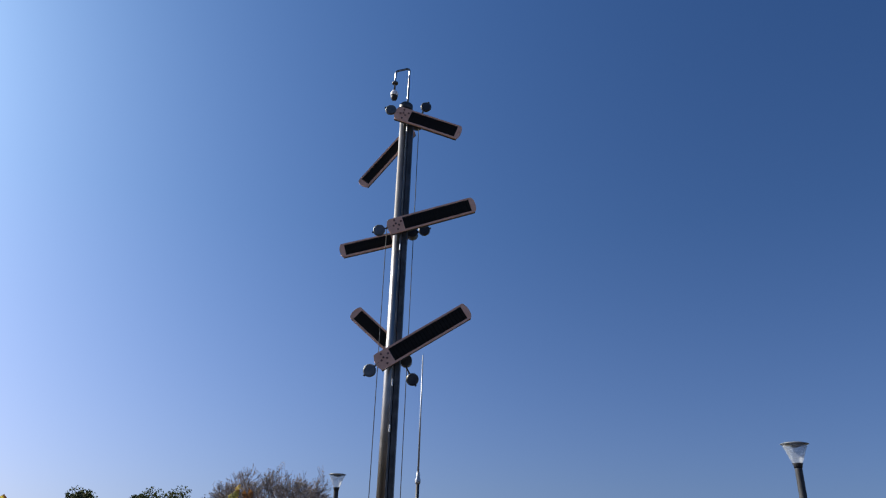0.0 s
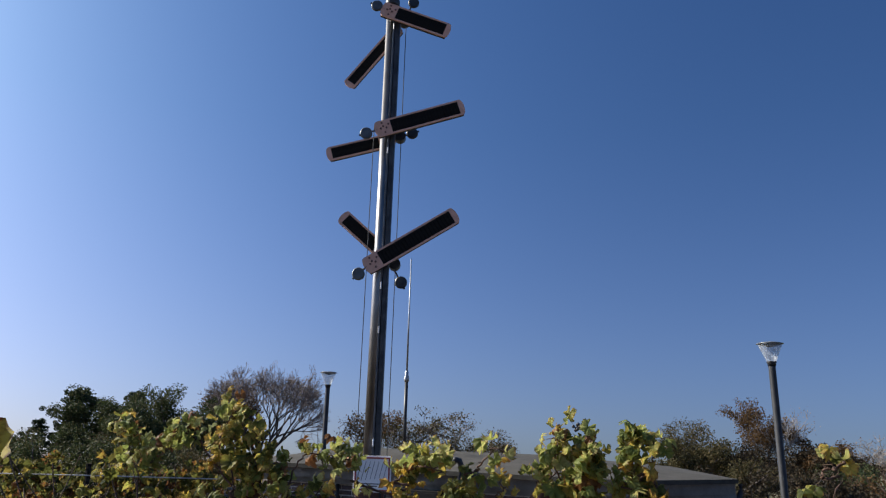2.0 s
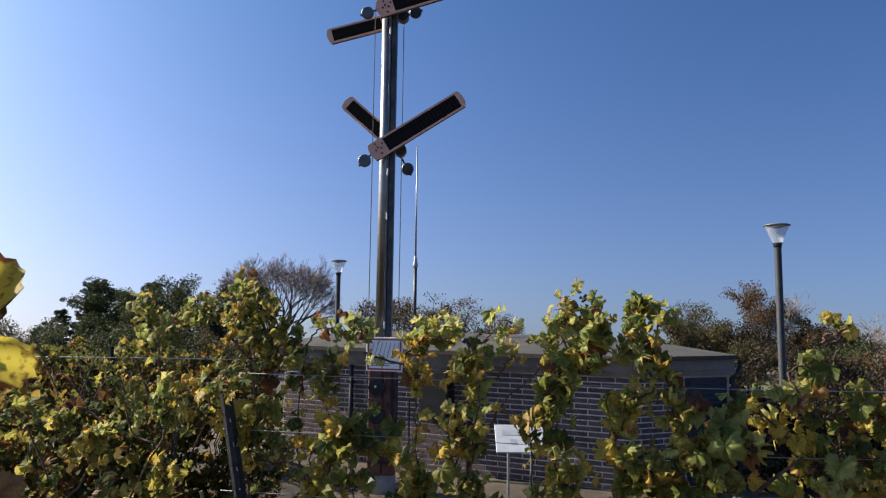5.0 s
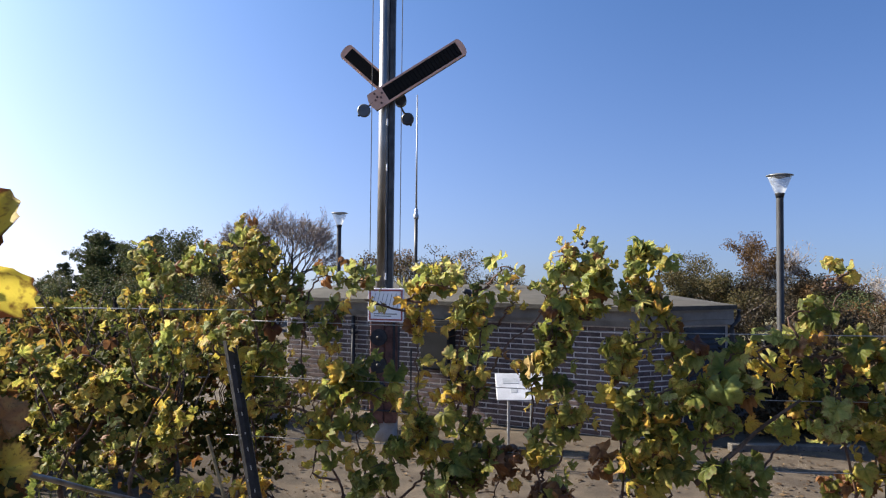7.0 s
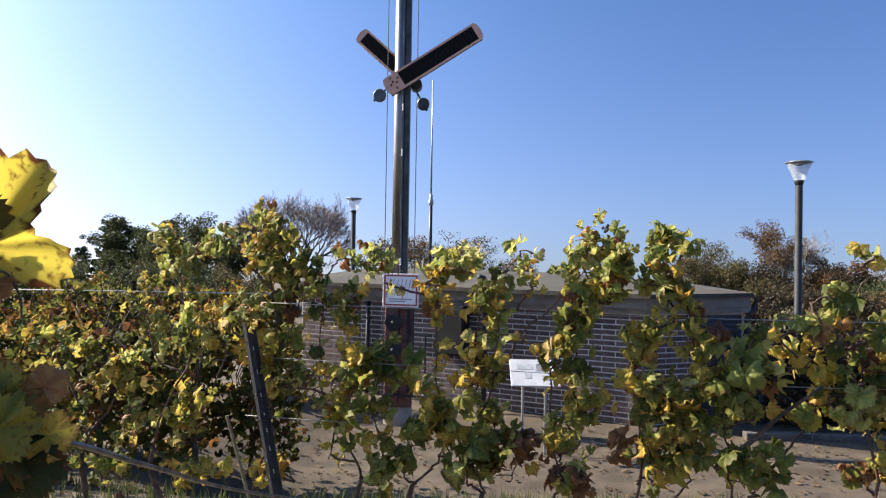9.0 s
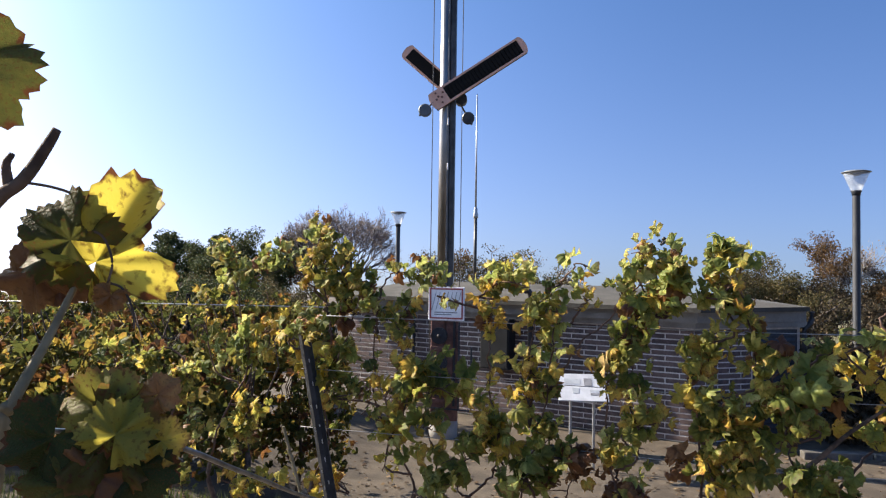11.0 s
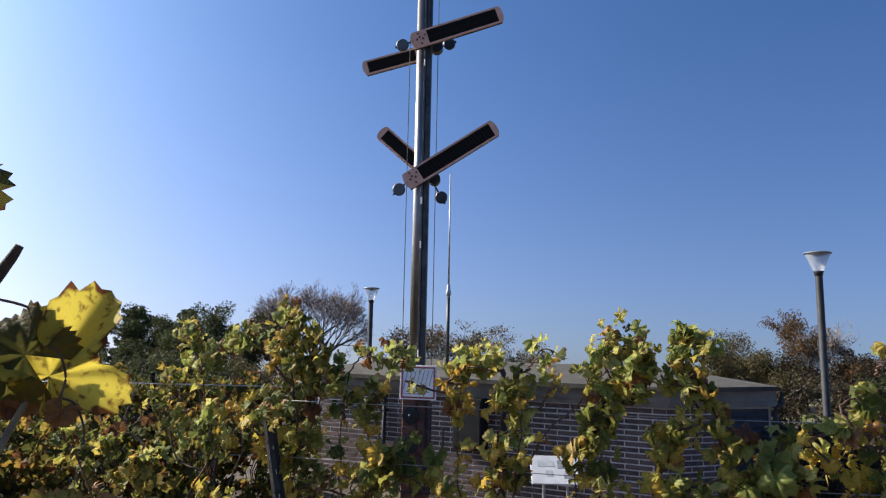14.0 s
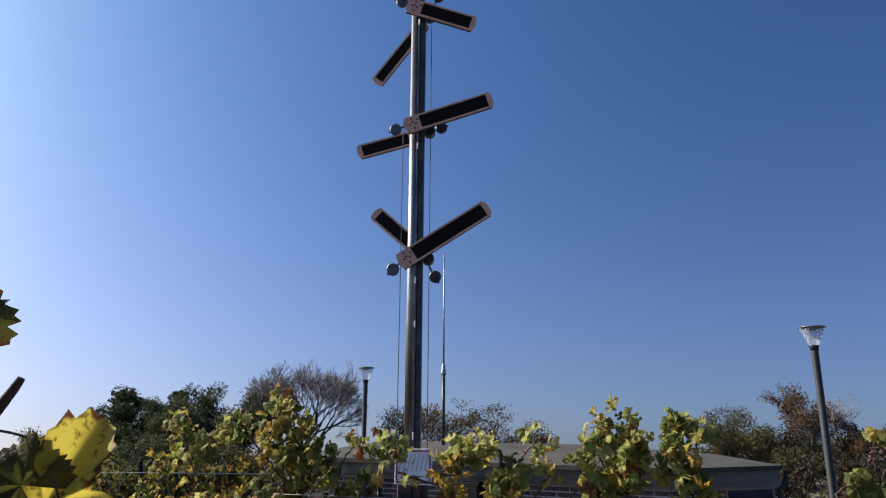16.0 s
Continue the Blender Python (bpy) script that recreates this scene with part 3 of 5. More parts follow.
def signal_arm(px, pz, qx, qz, y, weight, W=0.150, hub=None):
    """A slatted arm from its pivot end p to its tip q, in a plane facing the vineyard, with a counterweight."""
    p, q = Vector((px, y, pz)) - MAST, Vector((qx, y, qz)) - MAST
    L = (q - p).length
    ang = math.atan2(q.z - p.z, q.x - p.x)
    m = Matrix.Translation(p) @ Matrix.Rotation(-ang, 4, "Y")
    T = 0.03
    bm = bmesh.new()
    # frame with rounded tip: outline minus window
    head = 0.25
    E = 0.031
    # strips
    def slab(pts):
        f = [bm.verts.new((a, -T / 2, b)) for a, b in pts]
        g = [bm.verts.new((a, T / 2, b)) for a, b in pts]
        bm.faces.new(f)
        bm.faces.new(g[::-1])
        for k in range(len(pts)):
            bm.faces.new((f[k], g[k], g[(k + 1) % len(pts)], f[(k + 1) % len(pts)]))
    slab([(head, -W), (head, W), (0.02, W)] + [(0.02 - 0.075 * math.sin(a), W * math.cos(a)) for a in np.linspace(0.3, math.pi - 0.3, 7)] + [(0.02, -W)])
    slab([(head, -W), (L - 0.10, -W), (L - 0.10, -W + E), (head, -W + E)])
    slab([(head, W - E), (L - 0.10, W - E), (L - 0.10, W), (head, W)])
    tipc = [(L - 0.10, -W), (L - 0.06, -W)] + [(L - 0.06 + 0.06 * math.sin(a), -W * math.cos(a) ** 1) for a in np.linspace(0.2, math.pi - 0.2, 9)] + [(L - 0.06, W), (L - 0.10, W)]
    slab(tipc)
    bmesh.ops.recalc_face_normals(bm, faces=bm.faces)
    bmesh.ops.transform(bm, matrix=m, verts=bm.verts)
    arm = part("signal_arm", bm, M_COPPER, mast, "salmon painted arm frame with black slats")
    bm = bmesh.new()
    box(bm, (head, 0.004, -W + E), (L - 0.10, 0.014, W - E), m)
    part("backing", bm, M_SLAT, arm)
    n = 22
    step = (L - 0.10 - head) / n
    mesh = None
    for k in range(n):
        if mesh is None:
            bm = bmesh.new()
            box(bm, (-step * 0.44, -0.012, -W + E + 0.004), (step * 0.44, 0.003, W - E - 0.004), m.to_3x3().to_4x4() @ Matrix.Rotation(radians(4), 4, "Z"))
            s = part("slat", bm, M_SLAT, arm)
            mesh = s.data
        else:
            s = new("slat", mesh)
            s.parent = arm
        s.location = m @ Vector((head + step * (k + 0.5), -0.002, 0))
    bm = bmesh.new()
    box(bm, (-0.02, T / 2 + 0.001, -W - 0.004), (L - 0.05, T / 2 + 0.045, W + 0.002), m, 0.006)
    part("back_plate", bm, M_BLACK, arm, "dark back of the arm")
    # bolts
    for bx, bz in ((0.06, 0), (0.11, 0.03), (0.16, -0.01), (0.12, -0.09), (0.10, 0.10), (0.21, 0.05)):
        bm = bmesh.new()
        rod(bm, m @ Vector((bx, -T / 2 - 0.014, bz)), m @ Vector((bx, -T / 2, bz)), 0.018, n=8)
        part("bolt", bm, M_RUST, arm)
    # bearing towards the pole
    bm = bmesh.new()
    yb = 0.0 - (y - MAST.y)
    rod(bm, m @ Vector((0.14, T / 2, 0)), m @ Vector((0.14, yb * 0.75, 0)), 0.06, n=16)
    part("bearing", bm, M_DARKSTEEL, arm, "", True)
    if hub:
        h = Vector((hub[0], y - 0.05, hub[1])) - MAST
        bm = bmesh.new()
        rod(bm, h + Vector((0, -0.06, 0)), h + Vector((0, 0.10, 0)), 0.105, n=28)
        part("hub", bm, M_DARKSTEEL, arm, "dark round hub behind the pole")
    # counterweight on a short rod
    w = Vector((weight[0], y, weight[1])) - MAST
    d = (w - p).normalized()
    bm = bmesh.new()
    rod(bm, p + (p - w).normalized() * -0.0 + Vector((0, 0.0, 0)), w, 0.016, n=8)
    part("rod", bm, M_DARKSTEEL, arm)
    bm = bmesh.new()
    rod(bm, w + Vector((0, -0.03, 0)), w + Vector((0, 0.03, 0)), 0.108, n=28)
    bmesh.ops.bevel(bm, geom=[e for e in bm.edges if len(e.link_faces) == 2 and any(len(f.verts) > 8 for f in e.link_faces)], offset=0.014, segments=1, affect="EDGES")
    part("counterweight", bm, M_DARKSTEEL if hub else M_DISC, arm, "round dark grey counterweight")
    bm = bmesh.new()
    rod(bm, w + d * 0.085, w + d * 0.13, 0.02, n=8)
    part("weight_knob", bm, M_BLACK, arm)


signal_arm(-1.036, 10.441, 0.200, 10.007, 11.05, (-1.172, 10.502))
signal_arm(-1.035, 7.990, 0.490, 8.500, 11.05, (-1.234, 7.917))
signal_arm(-1.086, 5.504, 0.400, 6.470, 11.05, (-1.226, 5.367))
signal_arm(-0.800, 10.344, -1.690, 9.090, 11.55, (-0.515, 10.938), 0.118, (-0.68, 10.50))
signal_arm(-0.800, 8.034, -1.990, 7.690, 11.55, (-0.441, 8.171), 0.135, (-0.66, 8.08))
signal_arm(-0.800, 5.812, -1.640, 6.545, 11.55, (-0.534, 5.347), 0.135, (-0.66, 5.66))
# pull cables beside the pole
for cx, cy, zt in ((-0.235, -0.16, 8.1), (0.235, 0.16, 10.4)):
    bm = bmesh.new()
    rod(bm, (cx, cy, 0.5), (cx, cy, zt), 0.0075, n=6)
    part("cable", bm, M_DARKSTEEL, mast)
for z in (2.6, 4.4, 5.15, 7.6, 10.1):
    bm = bmesh.new()
    box(bm, (0.010, -0.134, z), (0.034, -0.117, z + 0.12), bevel=0.006)
    part("clip", bm, M_WHITE, mast)
# lever box at the foot
bm = bmesh.new()
box(bm, (-0.20, -0.28, 0.30), (0.02, -0.13, 1.98), bevel=0.01)
lever = part("lever_box", bm, M_RUST, mast, "rust-red control box with black wheels")
bm = bmesh.new()
box(bm, (0.03, -0.26, 0.30), (0.24, -0.02, 1.98), bevel=0.01)
part("side_box", bm, M_RUST, lever)
bm = bmesh.new()
box(bm, (0.16, -0.29, 0.55), (0.20, -0.262, 1.98), bevel=0.006)
part("rail", bm, M_BLACK, lever)
for z in (1.68, 1.24, 0.84):
    bm = bmesh.new()
    c = Vector((-0.06, -0.30, z))
    rod(bm, c + Vector((0, -0.05, 0)), c + Vector((0, 0.03, 0)), 0.135, n=28)
    bmesh.ops.bevel(bm, geom=[e for e in bm.edges if any(len(f.verts) > 8 for f in e.link_faces)], offset=0.015, segments=2, affect="EDGES")
    wheel = part("wheel", bm, M_BLACK, lever, "black hand wheel")
    bm = bmesh.new()
    rod(bm, c + Vector((0, -0.09, 0)), c + Vector((0, -0.05, 0)), 0.035, n=14)
    part("hub", bm, M_DARKSTEEL, wheel, "", True)
    bm = bmesh.new()
    box(bm, (-0.20, -0.31, z - 0.24), (0.03, -0.285, z - 0.17), bevel=0.006)
    part("bracket", bm, M_RUST, lever)
bm = bmesh.new()
for a, b in (((0.26, -0.3, 0.5), (0.26, -0.3, 1.9)), ((0.46, -0.3, 0.5), (0.46, -0.3, 1.5)), ((-0.2, -0.3, 0.52), (0.46, -0.3, 0.48))):
    rod(bm, a, b, 0.014, n=8)
part("linkage", bm, M_BLACK, mast, "black linkage rods")

# sign on the mast
sign = empty("notice_sign", (-0.82, 10.91, 2.205), -15.0)
tagged(sign, "white notice sign with a dark red border on the mast", "sign")
bm = bmesh.new()
box(bm, (-0.305, 0, -0.268), (0.305, 0.012, 0.268), bevel=0.004)
part("panel", bm, M_WHITE, sign)
for lo, hi in (((-0.281, -0.006, 0.222), (0.281, -0.001, 0.246)), ((-0.281, -0.006, -0.246), (0.281, -0.001, -0.222)), ((-0.281, -0.006, -0.222), (-0.257, -0.001, 0.222)), ((0.257, -0.006, -0.222), (0.281, -0.001, 0.222))):
    bm = bmesh.new()
    box(bm, lo, hi)
    part("border", bm, M_RED, sign, "dark red border")
for k in range(7):
    bm = bmesh.new()
    box(bm, (-0.004, -0.004, -0.12 + 0.012 * k), (0.004, -0.001, 0.19), Matrix.Translation((-0.22 + 0.07 * k, 0, 0)) @ Matrix.Rotation(radians(14), 4, "Y"))
    part("stroke", bm, M_INK, sign)
for k in range(2):
    bm = bmesh.new()
    box(bm, (-0.2, -0.004, -0.15 - 0.035 * k), (0.19 - 0.1 * k, -0.001, -0.135 - 0.035 * k))
    part("text_bar", bm, M_INK, sign)
bm = bmesh.new()
box(bm, (-0.10, 0.013, -0.06), (0.06, 0.25, -0.02))
part("bracket", bm, M_DARKSTEEL, sign)

# slender antenna mast
ant = empty("antenna_mast", (-0.468, 14.5, 2.05))
tagged(ant, "slender steel rod mast with a dark lower tube on the roof", "antenna mast")
bm = bmesh.new()
lathe(bm, [(0.11, 0.12), (0.11, 0.34), (0.06, 0.36)], 18)
part("base_plate", bm, M_DARKSTEEL, ant, "", True)
bm = bmesh.new()
rod(bm, (0, 0, 0.2), (0, 0, 1.86), 0.036, n=16)
part("lower_tube", bm, M_DARKSTEEL, ant, "dark lower tube", True)
bm = bmesh.new()
lathe(bm, [(0.046, 1.81), (0.056, 1.83), (0.056, 1.89), (0.036, 1.94), (0.041, 1.99), (0.022, 2.05)], 18)
part("joint", bm, M_GALV, ant, "bright metal joint", True)
bm = bmesh.new()
rod(bm, (0, 0, 2.04), (0, 0, 4.48), 0.021, 0.011, n=12)
part("upper_rod", bm, M_GALV, ant, "thin bright rod", True)


def street_lamp(x, y, top):
    lamp = empty("street_lamp", (x, y, 0))
    tagged(lamp, "anthracite post-top lamp with a clear funnel glass", "street lamp", "street lamps")
    h = top - 0.42
    bm = bmesh.new()
    lathe(bm, [(0.09, -0.2), (0.09, 1.0), (0.072, 1.05), (0.070, h - 0.10), (0.070, h - 0.08)], 24)
    part("post", bm, M_LAMPPOST, lamp, "", True)
    bm = bmesh.new()
    lathe(bm, [(0.075, h - 0.09), (0.085, h - 0.03), (0.10, h), (0.095, h + 0.01)], 24)
    part("collar", bm, M_BLACK, lamp, "", True)
    bm = bmesh.new()
    n = 32
    for r0, r1 in ((0.095, 0.235), (0.091, 0.231)):
        a = [bm.verts.new((r0 * math.cos(2 * math.pi * k / n), r0 * math.sin(2 * math.pi * k / n), h + 0.01)) for k in range(n)]
        b = [bm.verts.new((r1 * math.cos(2 * math.pi * k / n), r1 * math.sin(2 * math.pi * k / n), top - 0.06)) for k in range(n)]
        for k in range(n):
            bm.faces.new((a[k], a[(k + 1) % n], b[(k + 1) % n], b[k]))
    g = part("glass", bm, M_GLASS, lamp, "clear funnel glass", True)
    g.visible_shadow = False
    bm = bmesh.new()
    lathe(bm, [(0.215, top - 0.062), (0.262, top - 0.052), (0.265, top - 0.042), (0.20, top - 0.02), (0.06, top - 0.01)], 36)
    part("hood", bm, M_HOOD, lamp, "flat grey hood", True)
    bm = bmesh.new()
    lathe(bm, [(0.05, top - 0.11), (0.12, top - 0.075), (0.20, top - 0.066)], 24)
    part("reflector", bm, M_LAMPPOST, lamp, "", True)
    return lamp


street_lamp(7.06, 13.96, 4.84)
street_lamp(-3.13, 21.5, 4.60)

# grey cabinet on the wall
cab = empty("wall_cabinet", CORNER)
tagged(cab, "grey metal cabinet mounted on the brick wall", "cabinet")
bm = bmesh.new()
s0 = 3.12
box(bm, (s0, 0.03, 0.95), (s0 + 0.58, 0.32, 1.86), mat_front, 0.01)
part("body", bm, M_GREYBOX, cab)
bm = bmesh.new()
box(bm, (s0 + 0.03, 0.322, 0.98), (s0 + 0.55, 0.335, 1.82), mat_front, 0.004)
part("door", bm, M_GREYBOX, cab)
# black vent pipe by the wall
bm = bmesh.new()
p0 = CORNER + ALONG * 2.75 + Vector((-0.1, -0.35, 0))
tube(bm, [p0 + Vector((0, 0, -0.1)), p0 + Vector((0, 0, 2.1)), p0 + Vector((0, 0, 2.32)), p0 + Vector((-0.03, -0.02, 2.39)), p0 + Vector((-0.09, -0.03, 2.41)), p0 + Vector((-0.12, -0.03, 2.36))], [0.05, 0.05, 0.05, 0.05, 0.05, 0.05], 12)
tagged(link("vent_pipe", bm, M_BLACK, None, True), "black bent vent pipe in front of the brick wall", "pipe")

# slanting information board on two legs
board = empty("info_board", (1.18, 9.6, ground_z(1.18, 9.6)))
tagged(board, "white slanting information board on thin steel legs", "information board")
bz = 1.14 - board.location.z
tilt = Matrix.Translation((0, 0, bz)) @ Matrix.Rotation(radians(38), 4, "X")
bm = bmesh.new()
box(bm, (-0.34, -0.25, -0.01), (0.34, 0.25, 0.012), tilt, 0.004)
part("panel", bm, M_SHEET, board, "white printed panel")
for k, (a, b, c, d) in enumerate(((-0.24, 0.05, -0.02, 0.15), (0.03, 0.02, 0.14, 0.16), (-0.14, -0.12, -0.05, -0.02), (0.10, -0.15, 0.26, -0.11), (0.10, -0.09, 0.24, -0.05))):
    bm = bmesh.new()
    box(bm, (a, b, 0.013), (c, d, 0.016), tilt)
    part("printed_patch", bm, M_INK if k % 2 else M_PRINT, board)
for x in (-0.16, 0.16):
    bm = bmesh.new()
    rod(bm, (x, 0.02, -0.1), (x, 0.0, bz - 0.02), 0.02, n=10)
    part("leg", bm, M_GALV, board)


# ---- trees ----
def tree_mesh(rng, h, spread, trunk_h, limbs, depth, droop=0.0, r0=0.0, gnarl=0.25):
    """Tubes of a branching tree and the ends of its twigs, base at the origin."""
    bm = bmesh.new()
    tips = []
    r0 = r0 or h * 0.022

    def grow(p, d, length, r, lev):
        pts, rad = [p], [r]
        q = p.copy()
        for k in range(3):
            d = (d + Vector((rng.uniform(-1, 1), rng.uniform(-1, 1), rng.uniform(-0.6, 0.9 - droop))) * gnarl).normalized()
            q = q + d * length / 3
            pts.append(q.copy())
            rad.append(r * (1 - 0.2 * (k + 1)))
        tube(bm, pts, rad, 6 if lev < 2 else 4)
        if lev >= depth:
            tips.extend(pts[1:])
            return
        for k in range(3 if lev else limbs):
            a = rng.uniform(0, 2 * math.pi)
            side = Vector((math.cos(a), math.sin(a), 0)) * spread
            nd = (d * 0.75 + side * rng.uniform(0.5, 1.0) + Vector((0, 0, 0.15 - droop))).normalized()
            at = pts[rng.choice((1, 2, 3))] if lev else pts[rng.choice((2, 3))] + Vector((0, 0, rng.uniform(-0.1, 0.05) * h))
            grow(at.copy(), nd, length * rng.uniform(0.55, 0.78), max(rad[-1] * 0.62, 0.012), lev + 1)

    grow(Vector((0, 0, -0.3)), Vector((0, 0, 1)), trunk_h, r0, 0)
    return bm, tips


def leaf_cloud(rng, centres, per, radius, size, flat=0.7):
    """Small folded leaves scattered round centres, as vertices and faces."""
    v, f = [], []
    for c in centres:
        for _ in range(per):
            while True:
                o = Vector((rng.uniform(-1, 1), rng.uniform(-1, 1), rng.uniform(-1, 1)))
                if o.length < 1:
                    break
            p = c + Vector((o.x * radius, o.y * radius, o.z * radius * flat))
            a = Vector((rng.uniform(-1, 1), rng.uniform(-1, 1), rng.uniform(-1, 1))).normalized()
            b = a.cross(Vector((rng.uniform(-1, 1), rng.uniform(-1, 1), rng.uniform(-1, 1)))).normalized()
            s = size * rng.uniform(0.6, 1.3)
            n = len(v)
            v += [p - a * s, p + b * s * 0.5, p + a * s, p - b * s * 0.5]
            f.append((n, n + 1, n + 2, n + 3))
    return v, f


def cloud_object(name, v, f, mat, parent):
    me = bpy.data.meshes.new(name)
    me.from_pydata([tuple(p) for p in v], [], f)
    me.materials.append(mat)
    ob = new(name, me)
    ob.parent = parent
    return ob


def broad_tree(x, y, h, seed, mat, label, spread=0.9, per=14, size=0.16, cloud=0.75, depth=3, limbs=5, trunk=0.32, bark=None, name="tree", wide=1.0, droop=0.0):
    rng = random.Random(seed)
    t = empty(name, (x, y, ground_z(x, y)))
    tagged(t, label, "tree")
    bm, tips = tree_mesh(rng, h, spread, h * trunk, limbs, depth, droop)
    top = max(p.z for p in tips)
    k = h / top
    bmesh.ops.transform(bm, matrix=Matrix.Diagonal((k * wide, k * wide, k, 1)), verts=bm.verts)
    part("trunk", bm, bark or M_BARK, t)
    tips = [Vector((p.x * k * wide, p.y * k * wide, p.z * k)) for p in tips]
    if per:
        v, f = leaf_cloud(rng, tips, int(per * 2.2), cloud, size * 0.75)
        tagged(cloud_object("crown", v, f, mat, t), kind="stuff")
    return t


def pine_tree(x, y, h, seed, label, width=0.3, boughs=20):
    """Boughs that carry flat pads of needles, with gaps of sky between the tiers."""
    rng = random.Random(seed)
    t = empty("pine_tree", (x, y, ground_z(x, y)))
    tagged(t, label, "pine tree")
    bm = bmesh.new()
    tube(bm, [(0, 0, -0.3), (0.1, 0, h * 0.5), (0.05, 0.05, h * 0.97)], [h * 0.022, h * 0.014, h * 0.004], 8)
    v, f = [], []
    for k in range(boughs):
        q = (k + 0.5) / boughs
        z = h * (0.28 + 0.68 * q)
        r = h * width * (1.08 - q ** 1.5) * rng.uniform(0.45, 1.15)
        a = k * 2.4 + rng.uniform(-0.5, 0.5)
        tip = Vector((math.cos(a) * r, math.sin(a) * r, z + r * rng.uniform(0.10, 0.40)))
        tube(bm, [(0.08, 0, z - 0.1), tip * 0.5 + Vector((0, 0, z * 0.5 - 0.05)), tip], [h * 0.008, h * 0.005, 0.015], 5)
        pads = [(tip.lerp(Vector((0.06, 0, z)), w) + Vector((rng.gauss(0, 0.12), rng.gauss(0, 0.12), rng.gauss(0.04, 0.05))), rng.uniform(0.7, 1.2)) for w in (0.0, 0.22, 0.5, 0.75)]
        for c, size in pads:
            for _ in range(3):
                sub = c + Vector((rng.gauss(0, 0.18), rng.gauss(0, 0.18), rng.gauss(0, 0.08))) * h * 0.22
                pv, pf = leaf_cloud(rng, [sub], 85, h * 0.040 * size, h * 0.0105, 0.7)
                n = len(v)
                v += pv
                f += [tuple(n + i for i in face) for face in pf]
    pv, pf = leaf_cloud(rng, [Vector((0.05, 0.05, h * u)) for u in (0.90, 0.94, 0.98)], 130, h * 0.035, h * 0.0105, 1.0)
    n = len(v)
    v += pv
    f += [tuple(n + i for i in face) for face in pf]
    part("trunk", bm, M_BARK, t)
    tagged(cloud_object("crown", v, f, M_PINE, t), kind="stuff")
    return t


def bare_tree(x, y, h, half, seed, label):
    """A leafless dome of fine twigs that fork upwards and outwards."""
    rng = random.Random(seed)
    t = empty("tree", (x, y, ground_z(x, y)))
    tagged(t, label, "tree")
    low = 0.22 * h
    bm, twigs, tips = bmesh.new(), bmesh.new(), []
    tube(bm, [(0, 0, -0.3), (0.05, 0, low * 0.6), (0.03, 0, low)], [0.16, 0.13, 0.12], 8)

    def grow(p, d, length, r, level):
        q = p + d * length
        mid = p.lerp(q, 0.5) + Vector((rng.gauss(0, 1), rng.gauss(0, 1), rng.gauss(0, 0.6))) * length * 0.06
        tube(bm if level < 3 else twigs, [p, mid, q], [r, r * 0.85, r * 0.7], 6 if level < 2 else 3)
        dome = (q.x / half) ** 2 + (q.y / half) ** 2 + ((q.z - low) / (h - low)) ** 2
        if level >= 6 or dome > 1.0:
            tips.append(q)
            return
        for k in range(3 if level < 5 else 2):
            e = (d + Vector((rng.gauss(0, 0.42), rng.gauss(0, 0.42), rng.gauss(0.10, 0.30)))).normalized()
            grow(q, e, length * rng.uniform(0.66, 0.9), max(r * 0.64, 0.011), level + 1)

    for k in range(7):
        a = k * 0.9 + rng.uniform(-0.2, 0.2)
        o = rng.uniform(0.35, 0.95)
        grow(Vector((0.03, 0, low * rng.uniform(0.75, 1.0))), Vector((math.cos(a) * o, math.sin(a) * o, rng.uniform(0.6, 1.1))).normalized(), 1.2, 0.085, 0)
    part("trunk", bm, M_BARK, t, "dark trunk and limbs")
    tagged(part("twig_mass", twigs, M_TWIG, t, "fine pale twigs"), kind="stuff")
    v, f = leaf_cloud(rng, tips, 1, 0.12, 0.040)
    tagged(cloud_object("crown", v, f, M_SEED, t), kind="stuff")
    return t


# left: pines and dark trees, a bare crown; middle and right: thinner autumn trees
pine_tree(-18.0, 36.0, 4.55, 1, "dark green pine with layered boughs", 0.36, 22)
pine_tree(-15.2, 36.5, 4.5, 2, "slim dark green conifer among other trees", 0.20, 18)
pine_tree(-20.0, 36.5, 3.0, 35, "low dark green pine with open boughs", 0.40, 14)
broad_tree(-13.4, 35.0, 4.55, 3, M_DARKGREEN, "dense dark green broadleaf tree", 1.2, 74, 0.075, 0.50)
broad_tree(-16.4, 34.0, 3.6, 4, M_DARKGREEN, "dense low dark green tree", 1.3, 74, 0.075, 0.52)
broad_tree(-11.7, 35.5, 4.45, 5, M_DARKGREEN, "dense dark green tree with a rusty side", 1.2, 66, 0.075, 0.50)
broad_tree(-13.2, 33.0, 3.7, 26, M_DARKGREEN, "dense dark green tree in front", 1.3, 66, 0.075, 0.52)
broad_tree(-10.2, 37.5, 4.7, 6, M_AUTUMN, "rusty brown autumn broadleaf tree", 1.0, 24, 0.080, 0.50)
bare_tree(-8.35, 36.0, 7.3, 3.3, 8, "wide bare tree with withered seed heads")
broad_tree(-3.3, 38.0, 3.8, 9, M_AUTUMN, "small rusty autumn tree behind the building", 1.2, 14, 0.085, 0.45)
broad_tree(-0.9, 37.0, 4.1, 10, M_OLIVE, "half-bare autumn tree behind the building", 1.4, 3, 0.08, 0.4, 4, 6, 0.28, M_TWIG)
broad_tree(1.9, 38.0, 3.9, 11, M_OLIVE, "half-bare olive autumn tree behind the building", 1.4, 3, 0.08, 0.4, 4, 6, 0.28, M_TWIG)
